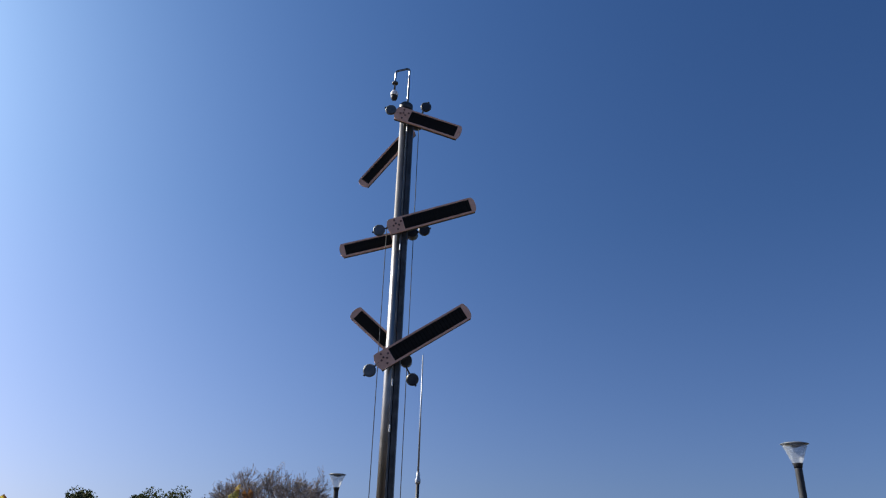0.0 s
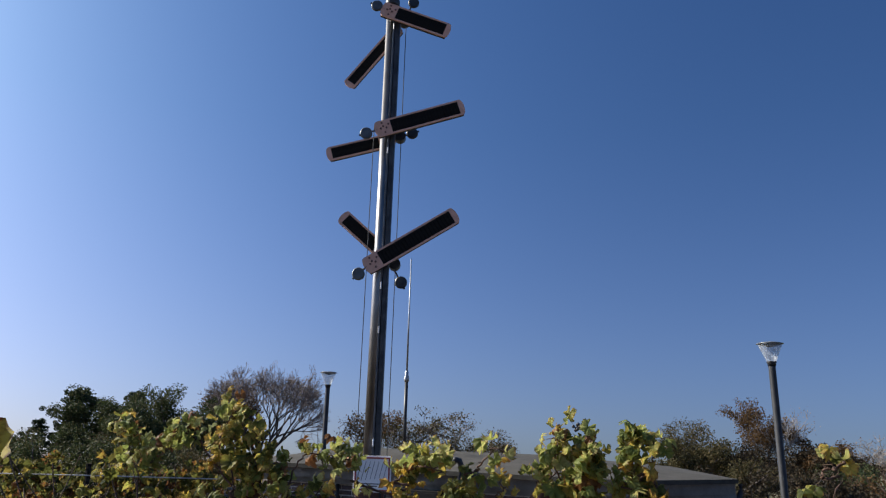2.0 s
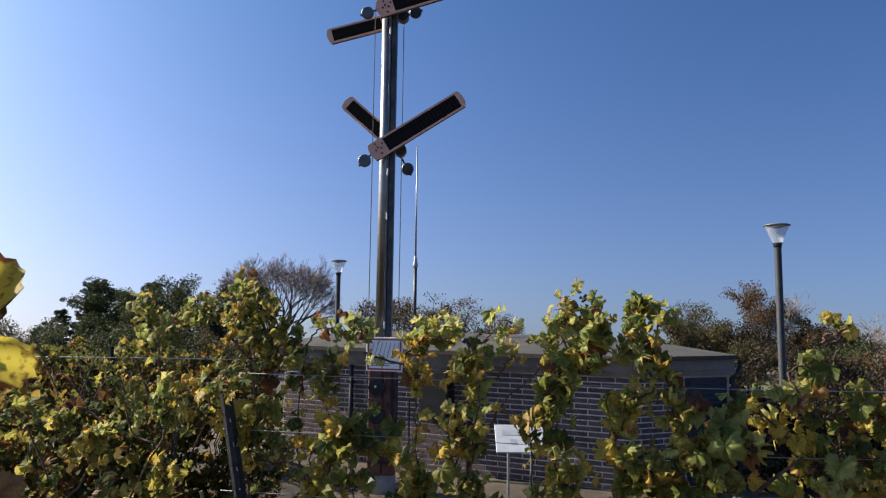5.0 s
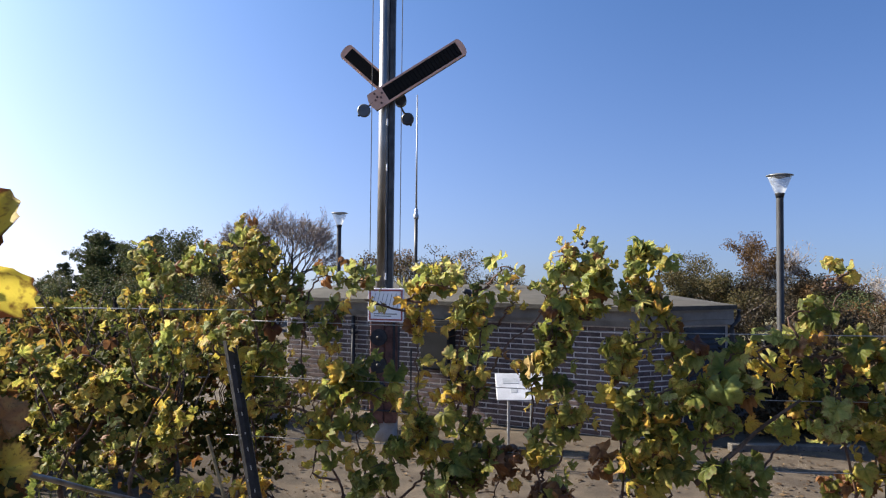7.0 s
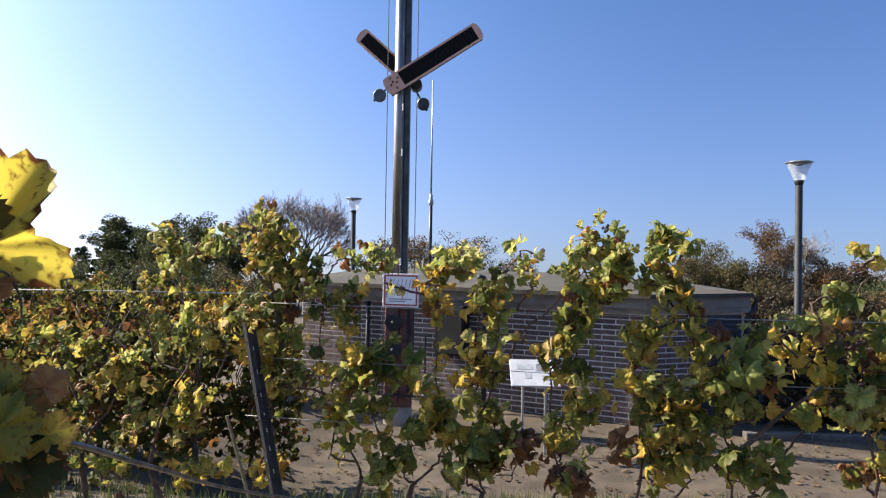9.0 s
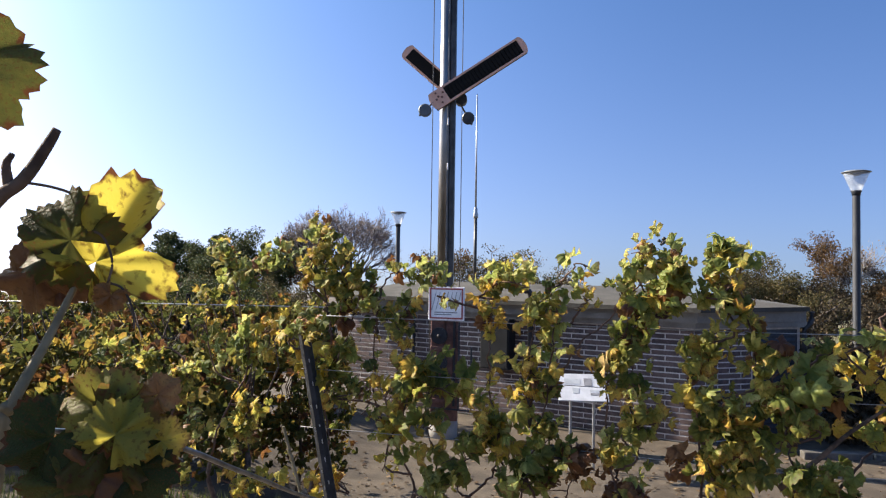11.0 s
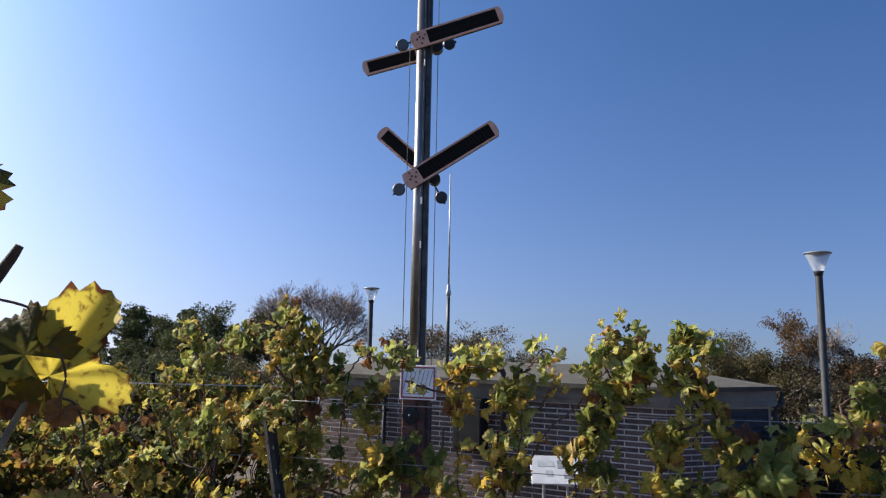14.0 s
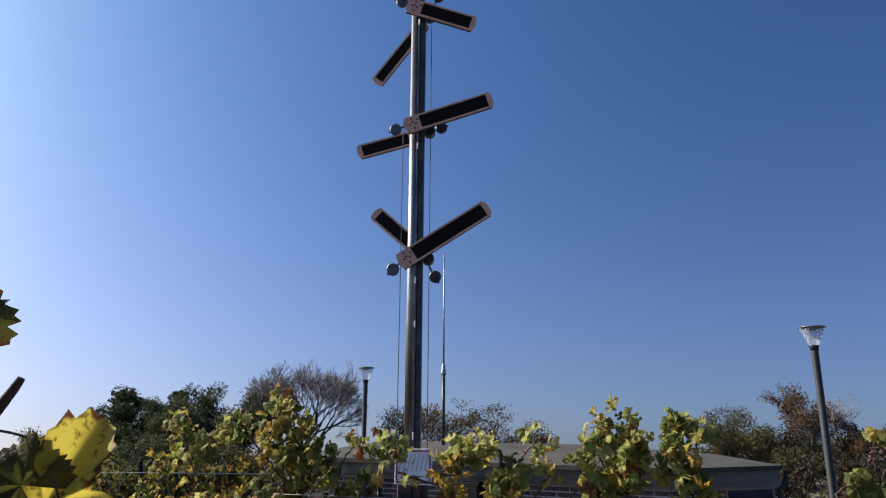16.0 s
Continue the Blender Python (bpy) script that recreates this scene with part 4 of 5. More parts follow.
broad_tree(4.0, 40.0, 3.0, 12, M_OLIVE, "low half-bare tree behind the building", 1.4, 3, 0.08, 0.4, 4, 6, 0.28, M_TWIG)
broad_tree(13.6, 36.0, 3.7, 13, M_OLIVE, "olive green autumn broadleaf tree", 1.2, 18, 0.070, 0.42)
broad_tree(15.1, 37.0, 3.4, 14, M_OLIVE, "olive green autumn tree with thin crown", 1.2, 14, 0.070, 0.42)
broad_tree(16.9, 36.0, 4.9, 15, M_AUTUMN, "rust-brown tree beside a pale bare crown", 0.8, 26, 0.070, 0.36)
broad_tree(18.4, 36.5, 4.5, 16, M_SEED, "pale half-bare slender tree", 0.8, 1, 0.06, 0.35, 4, 6, 0.30, M_PALEBARK)
broad_tree(20.4, 36.0, 3.5, 17, M_AUTUMN, "dark rusty autumn tree", 0.8, 26, 0.070, 0.36)
broad_tree(22.9, 37.0, 2.9, 18, M_AUTUMN, "small dark tree with flat twigs", 1.3, 8, 0.08, 0.32)
broad_tree(26.6, 42.0, 3.4, 19, M_SEED, "bare hazy tree with fine twigs", 1.3, 1, 0.06, 0.4, 4, 6, 0.28, M_PALEBARK)
broad_tree(24.3, 38.0, 2.0, 24, M_SEED, "bare brown bush with fine twigs", 1.4, 4, 0.07, 0.4, 4, 6, 0.22, M_TWIG)
broad_tree(14.4, 34.0, 2.7, 27, M_OLIVE, "dense olive tree behind the building", 1.3, 36, 0.075, 0.5)
broad_tree(16.4, 34.0, 2.6, 28, M_SHADE, "dense tree behind the lamp, coloured dark for shade", 1.3, 40, 0.075, 0.5)
broad_tree(18.4, 34.0, 2.5, 29, M_SHADE, "dense brown tree below the bare crown, coloured dark for shade", 1.3, 40, 0.075, 0.5)
broad_tree(20.9, 35.0, 2.0, 30, M_SHADE, "dense low rusty tree, coloured dark for shade", 1.3, 36, 0.075, 0.5)
broad_tree(12.3, 35.0, 2.7, 31, M_OLIVE, "olive tree beside the roof", 1.3, 30, 0.075, 0.5)
# low bushes behind the lamp and under the trees; M_SHADE ones are coloured as shaded
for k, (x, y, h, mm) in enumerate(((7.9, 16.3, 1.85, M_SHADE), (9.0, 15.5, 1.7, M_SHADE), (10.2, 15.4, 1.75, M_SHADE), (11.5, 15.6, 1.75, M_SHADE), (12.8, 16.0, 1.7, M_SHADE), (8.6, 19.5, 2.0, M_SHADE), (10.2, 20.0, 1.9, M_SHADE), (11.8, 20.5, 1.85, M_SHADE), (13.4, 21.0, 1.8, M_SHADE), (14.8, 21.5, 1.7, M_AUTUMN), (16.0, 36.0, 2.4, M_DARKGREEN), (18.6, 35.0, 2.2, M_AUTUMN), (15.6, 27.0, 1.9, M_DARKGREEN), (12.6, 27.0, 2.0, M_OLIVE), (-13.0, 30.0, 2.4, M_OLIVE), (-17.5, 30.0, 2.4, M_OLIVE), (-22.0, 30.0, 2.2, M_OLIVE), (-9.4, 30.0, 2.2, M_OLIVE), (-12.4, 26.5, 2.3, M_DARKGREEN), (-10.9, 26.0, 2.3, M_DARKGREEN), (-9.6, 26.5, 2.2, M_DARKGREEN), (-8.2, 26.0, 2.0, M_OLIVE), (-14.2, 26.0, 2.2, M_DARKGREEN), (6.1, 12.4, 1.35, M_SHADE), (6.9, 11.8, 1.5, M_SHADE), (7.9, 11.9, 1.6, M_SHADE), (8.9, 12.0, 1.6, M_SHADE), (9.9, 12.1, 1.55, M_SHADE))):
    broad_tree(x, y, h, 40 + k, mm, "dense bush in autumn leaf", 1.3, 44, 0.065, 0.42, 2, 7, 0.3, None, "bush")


# ---- grape vines ----
def leaf_mesh(name, n, seed, serrate=0.06, rings=2, curl=0.25, fold=0.25, crinkle=0.0, round_r=0.57, lobes=None):
    """A five-lobed grape leaf about 1 across, stalk end at the origin, tip towards +y, puffed up between its veins."""
    rng = random.Random(seed)
    lobes = lobes or [(90, 1.0, 25), (30, 0.96, 24), (150, 0.96, 24), (-30, 0.86, 26), (210, 0.86, 26)]
    verts, faces = [(0.0, 0.0, 0.0)], []
    ph = rng.uniform(0, 6)
    outline = []
    for k in range(n):
        a = -66 + 312 * k / (n - 1)
        r = round_r + 0.04 * math.sin(a * 0.09 + ph)
        for c, amp, w in lobes:
            r = max(r, amp * (0.66 * math.exp(-(abs(a - c) / (w * 1.2)) ** 2.2)))
        r *= 1 + serrate * (1 if k % 2 else -1) + rng.uniform(-0.035, 0.035)
        outline.append((a, r, min(abs(a - c[0]) for c in lobes) / 30.0))
    vein = [1.0]
    for s in range(1, rings + 1):
        q = s / rings
        for a, r, off in outline:
            x, y = math.cos(radians(a)) * r * q, math.sin(radians(a)) * r * q
            z = fold * abs(x) - curl * (r * q) ** 2 * 1.6 + 0.12 * math.sin(ph + a * 0.085) * q * q + 0.07 * q * math.sin(ph * 2 + a * 0.13)
            z += 0.055 * min(1.0, off) * math.sin(math.pi * min(1.0, q * 0.85))
            verts.append((x, y, z + crinkle * q * rng.uniform(-1, 1)))
            vein.append(max(0.0, 1.0 - 1.5 * off) * (1 - 0.5 * q))
    for k in range(n - 1):
        faces.append((0, 1 + k, 2 + k))
        for s in range(1, rings):
            b = 1 + (s - 1) * n
            faces.append((b + k, b + n + k, b + n + k + 1, b + k + 1))
    me = bpy.data.meshes.new(name)
    me.from_pydata(verts, [], faces)
    rim = me.attributes.new("rim", "FLOAT", "POINT")
    rim.data.foreach_set("value", [0.0] + [s / rings for s in range(1, rings + 1) for _ in range(n)])
    near_vein = me.attributes.new("vein", "FLOAT", "POINT")
    near_vein.data.foreach_set("value", vein)
    for p in me.polygons:
        p.use_smooth = True
    return me


LEAVES = {}
for key, mm in (("mixed", M_LEAF), ("green", M_LEAF_GREEN), ("bright", M_LEAF_BRIGHT), ("yellow", M_LEAF_GOLD), ("brown", M_LEAF_BROWN)):
    LEAVES[key] = []
    for k in range(2 if key == "brown" else 6):
        me = leaf_mesh("leaf", 35, 10 + k, 0.06, 3, (0.2, 0.45, 0.8, -0.3, 0.6, 0.95)[k], (0.12, 0.3, 0.45, 0.25, 0.6, 0.3)[k], 0.05)
        me.materials.append(mm)
        LEAVES[key].append(me)
    for k in range(5 if key == "brown" else 1):
        me = leaf_mesh("leaf", 21, 20 + k, 0.06, 3, 1.3, 1.0, 0.10)   # curled, withered
        me.materials.append(mm)
        LEAVES[key].append(me)


def leaf_pose(rng, p, size):
    """A hanging leaf: blade turned more or less to the light, tip down."""
    n = Vector((-0.50 + rng.gauss(0, 0.6), -0.45 + rng.gauss(0, 0.6), 0.40 + rng.gauss(0, 0.5))).normalized()
    d = Vector((rng.gauss(0, 0.6), rng.gauss(0, 0.4), -1.0))
    d = (d - n * d.dot(n)).normalized()
    m = Matrix((d.cross(n), d, n)).transposed().to_4x4()
    return Matrix.Translation(p) @ m @ Matrix.Scale(size, 4)


V = 0.077  # usual leaf size


def vine(x, y, canes, seed, label):
    """canes: (points, leaves, spread, kind, leaf size)."""
    rng = random.Random(seed)
    g = ground_z(x, y)
    t = empty("grape_vine", (x, y, g))
    tagged(t, label, "grape vine", "trellised vines")
    base = Vector((x, y, g))
    head = Vector((rng.uniform(-0.04, 0.04), rng.uniform(-0.03, 0.03), 0.62))
    bm = bmesh.new()
    tube(bm, curve_points([(0, 0, -0.05), (0.03, 0.02, 0.25), head * 0.8 + Vector((-0.02, 0, 0)), head], 4), [0.022 - 0.0009 * k for k in range(13)], 8)
    part("trunk", bm, M_WOOD, t, "gnarled dark trunk", True)
    grown = []
    side_shoots = bmesh.new()
    for ctrl, count, spread, kind, size in canes:
        pts = [Vector(c) - base for c in ctrl]
        # a high shoot springs from the nearest older cane below it
        root = min((q for q in grown if q.z < pts[0].z - 0.02), key=lambda q: (q - pts[0]).length, default=head)
        if (pts[0] - root).length > 0.75 * (pts[0] - head).length:
            root = head
        bend = (root + pts[0]) / 2 + Vector((rng.uniform(-0.05, 0.05), rng.uniform(-0.03, 0.03), rng.uniform(-0.03, 0.02)))
        joined = curve_points([root, bend] + pts, 5)
        grown += joined[::2]
        bm = bmesh.new()
        joined = [p + Vector((rng.gauss(0, 0.006), rng.gauss(0, 0.006), 0)) for p in joined]
        tube(bm, joined, [0.0066 - 0.0040 * k / len(joined) for k in range(len(joined))], 6)
        part("cane", bm, M_CANE, t, "", True)
        path = curve_points(pts, 12)
        left = int(count * 1.12)
        while left > 0:
            # a short side shoot that carries a few leaves
            u = min(0.999, rng.random() ** 0.9)
            i = u * (len(path) - 1)
            p = path[int(i)].lerp(path[int(i) + 1], i % 1)
            wide = spread * 0.95 * (1.0 - 0.3 * u)
            o = p + Vector((rng.gauss(0, wide), rng.gauss(0, wide * 0.9), rng.gauss(0, wide * 0.85)))
            bow = p.lerp(o, 0.5) + Vector((rng.gauss(0, 0.010), rng.gauss(0, 0.010), rng.gauss(0.004, 0.010)))
            tube(side_shoots, [p, bow, o], [0.0032, 0.0026, 0.0017], 4)
            few = min(left, rng.choice((2, 3, 4, 5)))
            left -= few
            pool = LEAVES[kind] if rng.random() < 0.74 else LEAVES[rng.choice(("mixed", "green", "bright"))]
            for _ in range(few):
                at = bow.lerp(o, rng.random()) + Vector((rng.gauss(0, 0.45), rng.gauss(0, 0.5), rng.gauss(0.05, 0.4))) * size
                mine = LEAVES["brown"] if rng.random() < 0.045 and size < 1.15 * V else (LEAVES["mixed"] if rng.random() < 0.15 else pool)
                ob = new("leaf", rng.choice(mine))
                ob.parent = t
                ob.matrix_local = leaf_pose(rng, at + Vector((0, 0, 0.35 * size)), size * rng.uniform(0.55, 1.2) * (1.0 - 0.25 * u))
    bm = side_shoots
    tagged(part("shoot_tangle", bm, M_CANE, t, "thin reddish side shoots"), kind="stuff")
    return t


vine(-0.98, 3.48, [
    (((-0.93, 3.47, 2.04), (-0.89, 3.45, 2.33), (-0.94, 3.47, 2.62), (-0.98, 3.48, 2.82), (-1.00, 3.49, 2.98)), 62, 0.063, "mixed", V),
    (((-0.92, 3.46, 2.56), (-1.04, 3.50, 2.67), (-1.17, 3.55, 2.79), (-1.27, 3.58, 2.80), (-1.34, 3.60, 2.70)), 46, 0.049, "bright", V),
    (((-0.91, 3.46, 2.45), (-0.81, 3.43, 2.62), (-0.85, 3.44, 2.78), (-0.76, 3.41, 2.79)), 40, 0.043, "mixed", V * 0.95),
    (((-0.93, 3.47, 2.19), (-1.09, 3.52, 2.35), (-1.23, 3.57, 2.43), (-1.29, 3.59, 2.25)), 44, 0.063, "yellow", V),
    (((-0.90, 3.46, 2.22), (-0.81, 3.43, 2.39), (-0.78, 3.42, 2.56), (-0.82, 3.43, 2.71)), 40, 0.043, "green", V),
    (((-1.01, 3.49, 2.79), (-0.96, 3.48, 2.88), (-0.93, 3.47, 2.91)), 16, 0.038, "bright", V * 0.9),
    (((-0.77, 3.41, 1.61), (-0.86, 3.44, 1.65), (-0.98, 3.48, 1.67), (-1.08, 3.52, 1.60)), 16, 0.051, "yellow", V),
    (((-1.05, 3.24, 2.40), (-0.98, 3.22, 2.45), (-0.90, 3.25, 2.44)), 22, 0.035, "mixed", V)], 101, "tall grape vine with green and yellow leaves beside a post")
vine(-1.59, 3.69, [
    (((-1.39, 3.62, 2.19), (-1.43, 3.63, 2.42), (-1.47, 3.65, 2.60), (-1.57, 3.68, 2.83)), 56, 0.045, "bright", V),
    (((-1.60, 3.69, 2.17), (-1.68, 3.72, 2.41), (-1.67, 3.71, 2.60)), 30, 0.049, "mixed", V * 0.9),
    (((-1.32, 3.60, 2.01), (-1.39, 3.62, 1.95), (-1.45, 3.64, 1.82), (-1.42, 3.63, 1.71)), 46, 0.072, "mixed", V),
    (((-1.55, 3.67, 1.57), (-1.41, 3.63, 1.56), (-1.21, 3.56, 1.58)), 30, 0.055, "yellow", V)], 102, "grape vine with pale green tips above the wire")
vine(-2.11, 3.86, [
    (((-2.33, 3.94, 2.19), (-2.24, 3.90, 1.94), (-2.12, 3.86, 1.76), (-2.19, 3.89, 1.56)), 56, 0.085, "green", V),
    (((-1.82, 3.77, 2.16), (-1.78, 3.75, 1.98), (-1.77, 3.75, 1.79), (-1.66, 3.71, 1.62)), 56, 0.081, "mixed", V),
    (((-1.95, 3.81, 1.46), (-1.86, 3.78, 1.49), (-1.77, 3.75, 1.51)), 24, 0.063, "green", V),
    (((-1.98, 3.82, 2.27), (-2.01, 3.83, 2.12), (-1.93, 3.80, 1.96)), 34, 0.070, "mixed", V)], 103, "grape vine with dull green leaves near the stay wire")
vine(-0.47, 3.31, [
    (((-0.64, 3.37, 2.07), (-0.65, 3.37, 2.46), (-0.68, 3.38, 2.60), (-0.71, 3.39, 2.69)), 34, 0.028, "green", V * 0.95),
    (((-0.65, 3.37, 2.46), (-0.62, 3.36, 2.65), (-0.56, 3.34, 2.73), (-0.46, 3.31, 2.72), (-0.33, 3.27, 2.71)), 38, 0.028, "bright", V * 0.9),
    (((-0.50, 3.32, 2.02), (-0.48, 3.31, 2.25), (-0.53, 3.33, 2.46), (-0.47, 3.31, 2.59)), 60, 0.041, "mixed", V),
    (((-0.40, 3.29, 2.03), (-0.34, 3.27, 2.17), (-0.24, 3.23, 2.15)), 24, 0.055, "green", V * 1.45),
    (((-0.59, 3.35, 1.77), (-0.56, 3.34, 1.96), (-0.59, 3.35, 2.10), (-0.52, 3.33, 2.21)), 46, 0.056, "yellow", V * 0.95),
    (((-0.87, 3.44, 2.08), (-0.77, 3.41, 2.11), (-0.68, 3.38, 2.15), (-0.71, 3.39, 2.01)), 34, 0.063, "green", V * 0.6),
    (((-0.35, 3.27, 1.66), (-0.33, 3.27, 1.82), (-0.36, 3.28, 1.98), (-0.30, 3.26, 2.04)), 30, 0.044, "mixed", V * 1.15)], 104, "grape vine with large green leaves and bare lower shoots")
vine(-0.21, 3.23, [
    (((-0.04, 3.17, 1.88), (-0.07, 3.18, 2.14), (-0.08, 3.18, 2.38), (-0.08, 3.18, 2.53), (-0.06, 3.17, 2.67)), 46, 0.032, "yellow", V),
    (((-0.10, 3.19, 2.64), (-0.04, 3.17, 2.69), (0.04, 3.14, 2.69), (0.09, 3.13, 2.67)), 30, 0.029, "bright", V),
    (((-0.22, 3.23, 1.70), (-0.19, 3.22, 1.84), (-0.11, 3.19, 1.90), (-0.06, 3.17, 2.04)), 50, 0.059, "green", V * 1.15),
    (((-0.01, 3.16, 1.86), (-0.03, 3.17, 1.93), (-0.03, 3.17, 2.01)), 18, 0.034, "yellow", V),
    (((-0.33, 3.24, 2.62), (-0.28, 3.22, 2.60), (-0.23, 3.20, 2.60)), 4, 0.018, "bright", V * 0.8)], 105, "slender grape vine with yellow leaves before the mast")
vine(0.13, 3.11, [
    (((0.15, 3.10, 1.98), (0.18, 3.09, 2.16), (0.20, 3.09, 2.39), (0.22, 3.08, 2.54), (0.19, 3.09, 2.67)), 30, 0.026, "bright", V * 0.9),
    (((0.10, 3.12, 2.13), (0.10, 3.12, 2.33), (0.12, 3.12, 2.49), (0.13, 3.11, 2.57)), 52, 0.044, "mixed", V),
    (((0.07, 3.13, 1.71), (0.10, 3.12, 1.82), (0.15, 3.10, 1.93), (0.17, 3.10, 2.03)), 54, 0.065, "green", V * 1.2),
    (((0.11, 3.12, 2.15), (0.11, 3.12, 2.21), (0.12, 3.12, 2.26)), 12, 0.026, "yellow", V),
    (((0.24, 3.07, 2.29), (0.32, 3.05, 2.42), (0.44, 3.01, 2.54), (0.53, 2.98, 2.66), (0.64, 2.94, 2.78)), 10, 0.020, "mixed", V * 0.9),
    (((0.24, 3.08, 2.70), (0.30, 3.05, 2.78), (0.35, 3.04, 2.77)), 6, 0.023, "bright", V * 1.15),
    (((0.31, 3.05, 2.57), (0.34, 3.04, 2.61), (0.37, 3.03, 2.65)), 9, 0.023, "brown", V * 0.9),
    (((0.25, 3.07, 1.91), (0.30, 3.05, 1.84), (0.26, 3.07, 1.74)), 22, 0.043, "brown", V * 1.1)], 106, "grape vine with upright shoots and yellowing leaves")
bent_vine = vine(0.45, 3.01, [
    (((0.47, 3.00, 1.84), (0.43, 3.01, 2.15), (0.45, 3.00, 2.31), (0.50, 2.99, 2.41), (0.52, 2.98, 2.56)), 46, 0.037, "mixed", V),
    (((0.56, 2.97, 1.97), (0.53, 2.98, 2.21), (0.53, 2.98, 2.41), (0.55, 2.97, 2.56)), 54, 0.039, "green", V),
    (((0.58, 2.96, 2.66), (0.56, 2.97, 2.74), (0.57, 2.96, 2.81), (0.59, 2.96, 2.87)), 26, 0.022, "bright", V * 0.85),
    (((0.62, 2.95, 2.56), (0.66, 2.94, 2.63), (0.69, 2.92, 2.72), (0.67, 2.93, 2.79)), 50, 0.034, "bright", V),
    (((0.71, 2.92, 2.62), (0.71, 2.92, 2.66), (0.72, 2.92, 2.69)), 10, 0.019, "bright", V * 0.9),
    (((0.49, 2.99, 2.59), (0.53, 2.98, 2.63), (0.55, 2.97, 2.64)), 13, 0.025, "brown", V),
    (((0.66, 2.94, 2.59), (0.67, 2.93, 2.58), (0.69, 2.92, 2.57)), 5, 0.015, "brown", V * 0.9),
    (((0.51, 2.98, 2.05), (0.56, 2.97, 2.09), (0.63, 2.94, 2.11)), 18, 0.030, "mixed", V),
    (((0.47, 3.00, 1.76), (0.50, 2.99, 1.78), (0.54, 2.97, 1.79)), 20, 0.040, "brown", V * 1.1)], 107, "tall grape vine with a bent shoot and pale green tips")
vine(0.81, 2.88, [
    (((0.76, 2.90, 2.30), (0.81, 2.88, 2.40), (0.85, 2.87, 2.50)), 28, 0.029, "mixed", V),
    (((0.92, 2.85, 2.52), (0.87, 2.87, 2.69), (0.85, 2.87, 2.77), (0.89, 2.86, 2.83)), 50, 0.038, "bright", V),
    (((0.81, 2.88, 2.65), (0.83, 2.88, 2.66), (0.84, 2.87, 2.66)), 12, 0.024, "bright", V * 0.9),
    (((0.93, 2.84, 2.71), (0.95, 2.84, 2.79), (0.94, 2.84, 2.81)), 14, 0.024, "bright", V * 0.9),
    (((0.94, 2.84, 2.69), (0.97, 2.83, 2.53), (0.99, 2.82, 2.41), (1.00, 2.82, 2.34)), 26, 0.021, "mixed", V),
    (((1.05, 2.80, 2.32), (1.08, 2.79, 2.40), (1.10, 2.79, 2.43)), 10, 0.023, "bright", V * 1.1),
    (((0.76, 2.90, 2.21), (0.81, 2.88, 2.23), (0.85, 2.87, 2.21)), 11, 0.024, "yellow", V),
    (((0.82, 2.88, 2.11), (0.89, 2.86, 2.17), (0.94, 2.84, 2.10)), 38, 0.043, "mixed", V),
    (((0.97, 2.83, 1.82), (0.96, 2.83, 1.96), (0.92, 2.85, 2.05)), 48, 0.047, "mixed", V * 1.1),
    (((0.72, 2.91, 1.96), (0.73, 2.91, 1.93), (0.73, 2.91, 1.89)), 8, 0.029, "brown", V),
    (((0.86, 2.87, 1.83), (0.83, 2.88, 1.95), (0.81, 2.88, 2.02)), 28, 0.033, "green", V * 1.1),
    (((1.00, 2.82, 2.11), (1.03, 2.81, 2.20), (1.06, 2.80, 2.25)), 28, 0.033, "mixed", V)], 108, "grape vine with fresh green shoots above yellowed leaves")
arm_vine = vine(1.15, 2.77, [
    (((1.13, 2.78, 1.84), (1.12, 2.78, 1.98), (1.10, 2.79, 2.12), (1.08, 2.79, 2.23)), 49, 0.048, "green", V * 1.2),
    (((1.13, 2.77, 2.26), (1.18, 2.77, 2.30), (1.21, 2.77, 2.29)), 7, 0.030, "bright", V * 1.5),
    (((1.21, 2.77, 2.23), (1.33, 2.79, 2.28), (1.42, 2.79, 2.33), (1.48, 2.80, 2.29)), 27, 0.039, "yellow", V * 1.1),
    (((1.22, 2.77, 1.82), (1.26, 2.78, 1.91), (1.32, 2.78, 1.87)), 20, 0.032, "green", V * 1.1),
    (((1.21, 2.77, 2.42), (1.24, 2.78, 2.45), (1.25, 2.78, 2.48)), 5, 0.016, "yellow", V),
    (((1.33, 2.79, 2.43), (1.39, 2.79, 2.47), (1.43, 2.79, 2.46)), 6, 0.021, "bright", V * 1.1),
    (((1.42, 2.79, 2.06), (1.44, 2.79, 2.08), (1.46, 2.79, 2.10)), 7, 0.026, "yellow", V * 1.1),
    (((1.46, 2.79, 2.58), (1.51, 2.80, 2.61), (1.56, 2.80, 2.60)), 6, 0.026, "green", V * 1.2),
    (((1.22, 2.77, 2.12), (1.17, 2.77, 2.17), (1.14, 2.77, 2.21)), 11, 0.032, "yellow", V)], 109, "spreading grape vine with large golden leaves on an old arm")
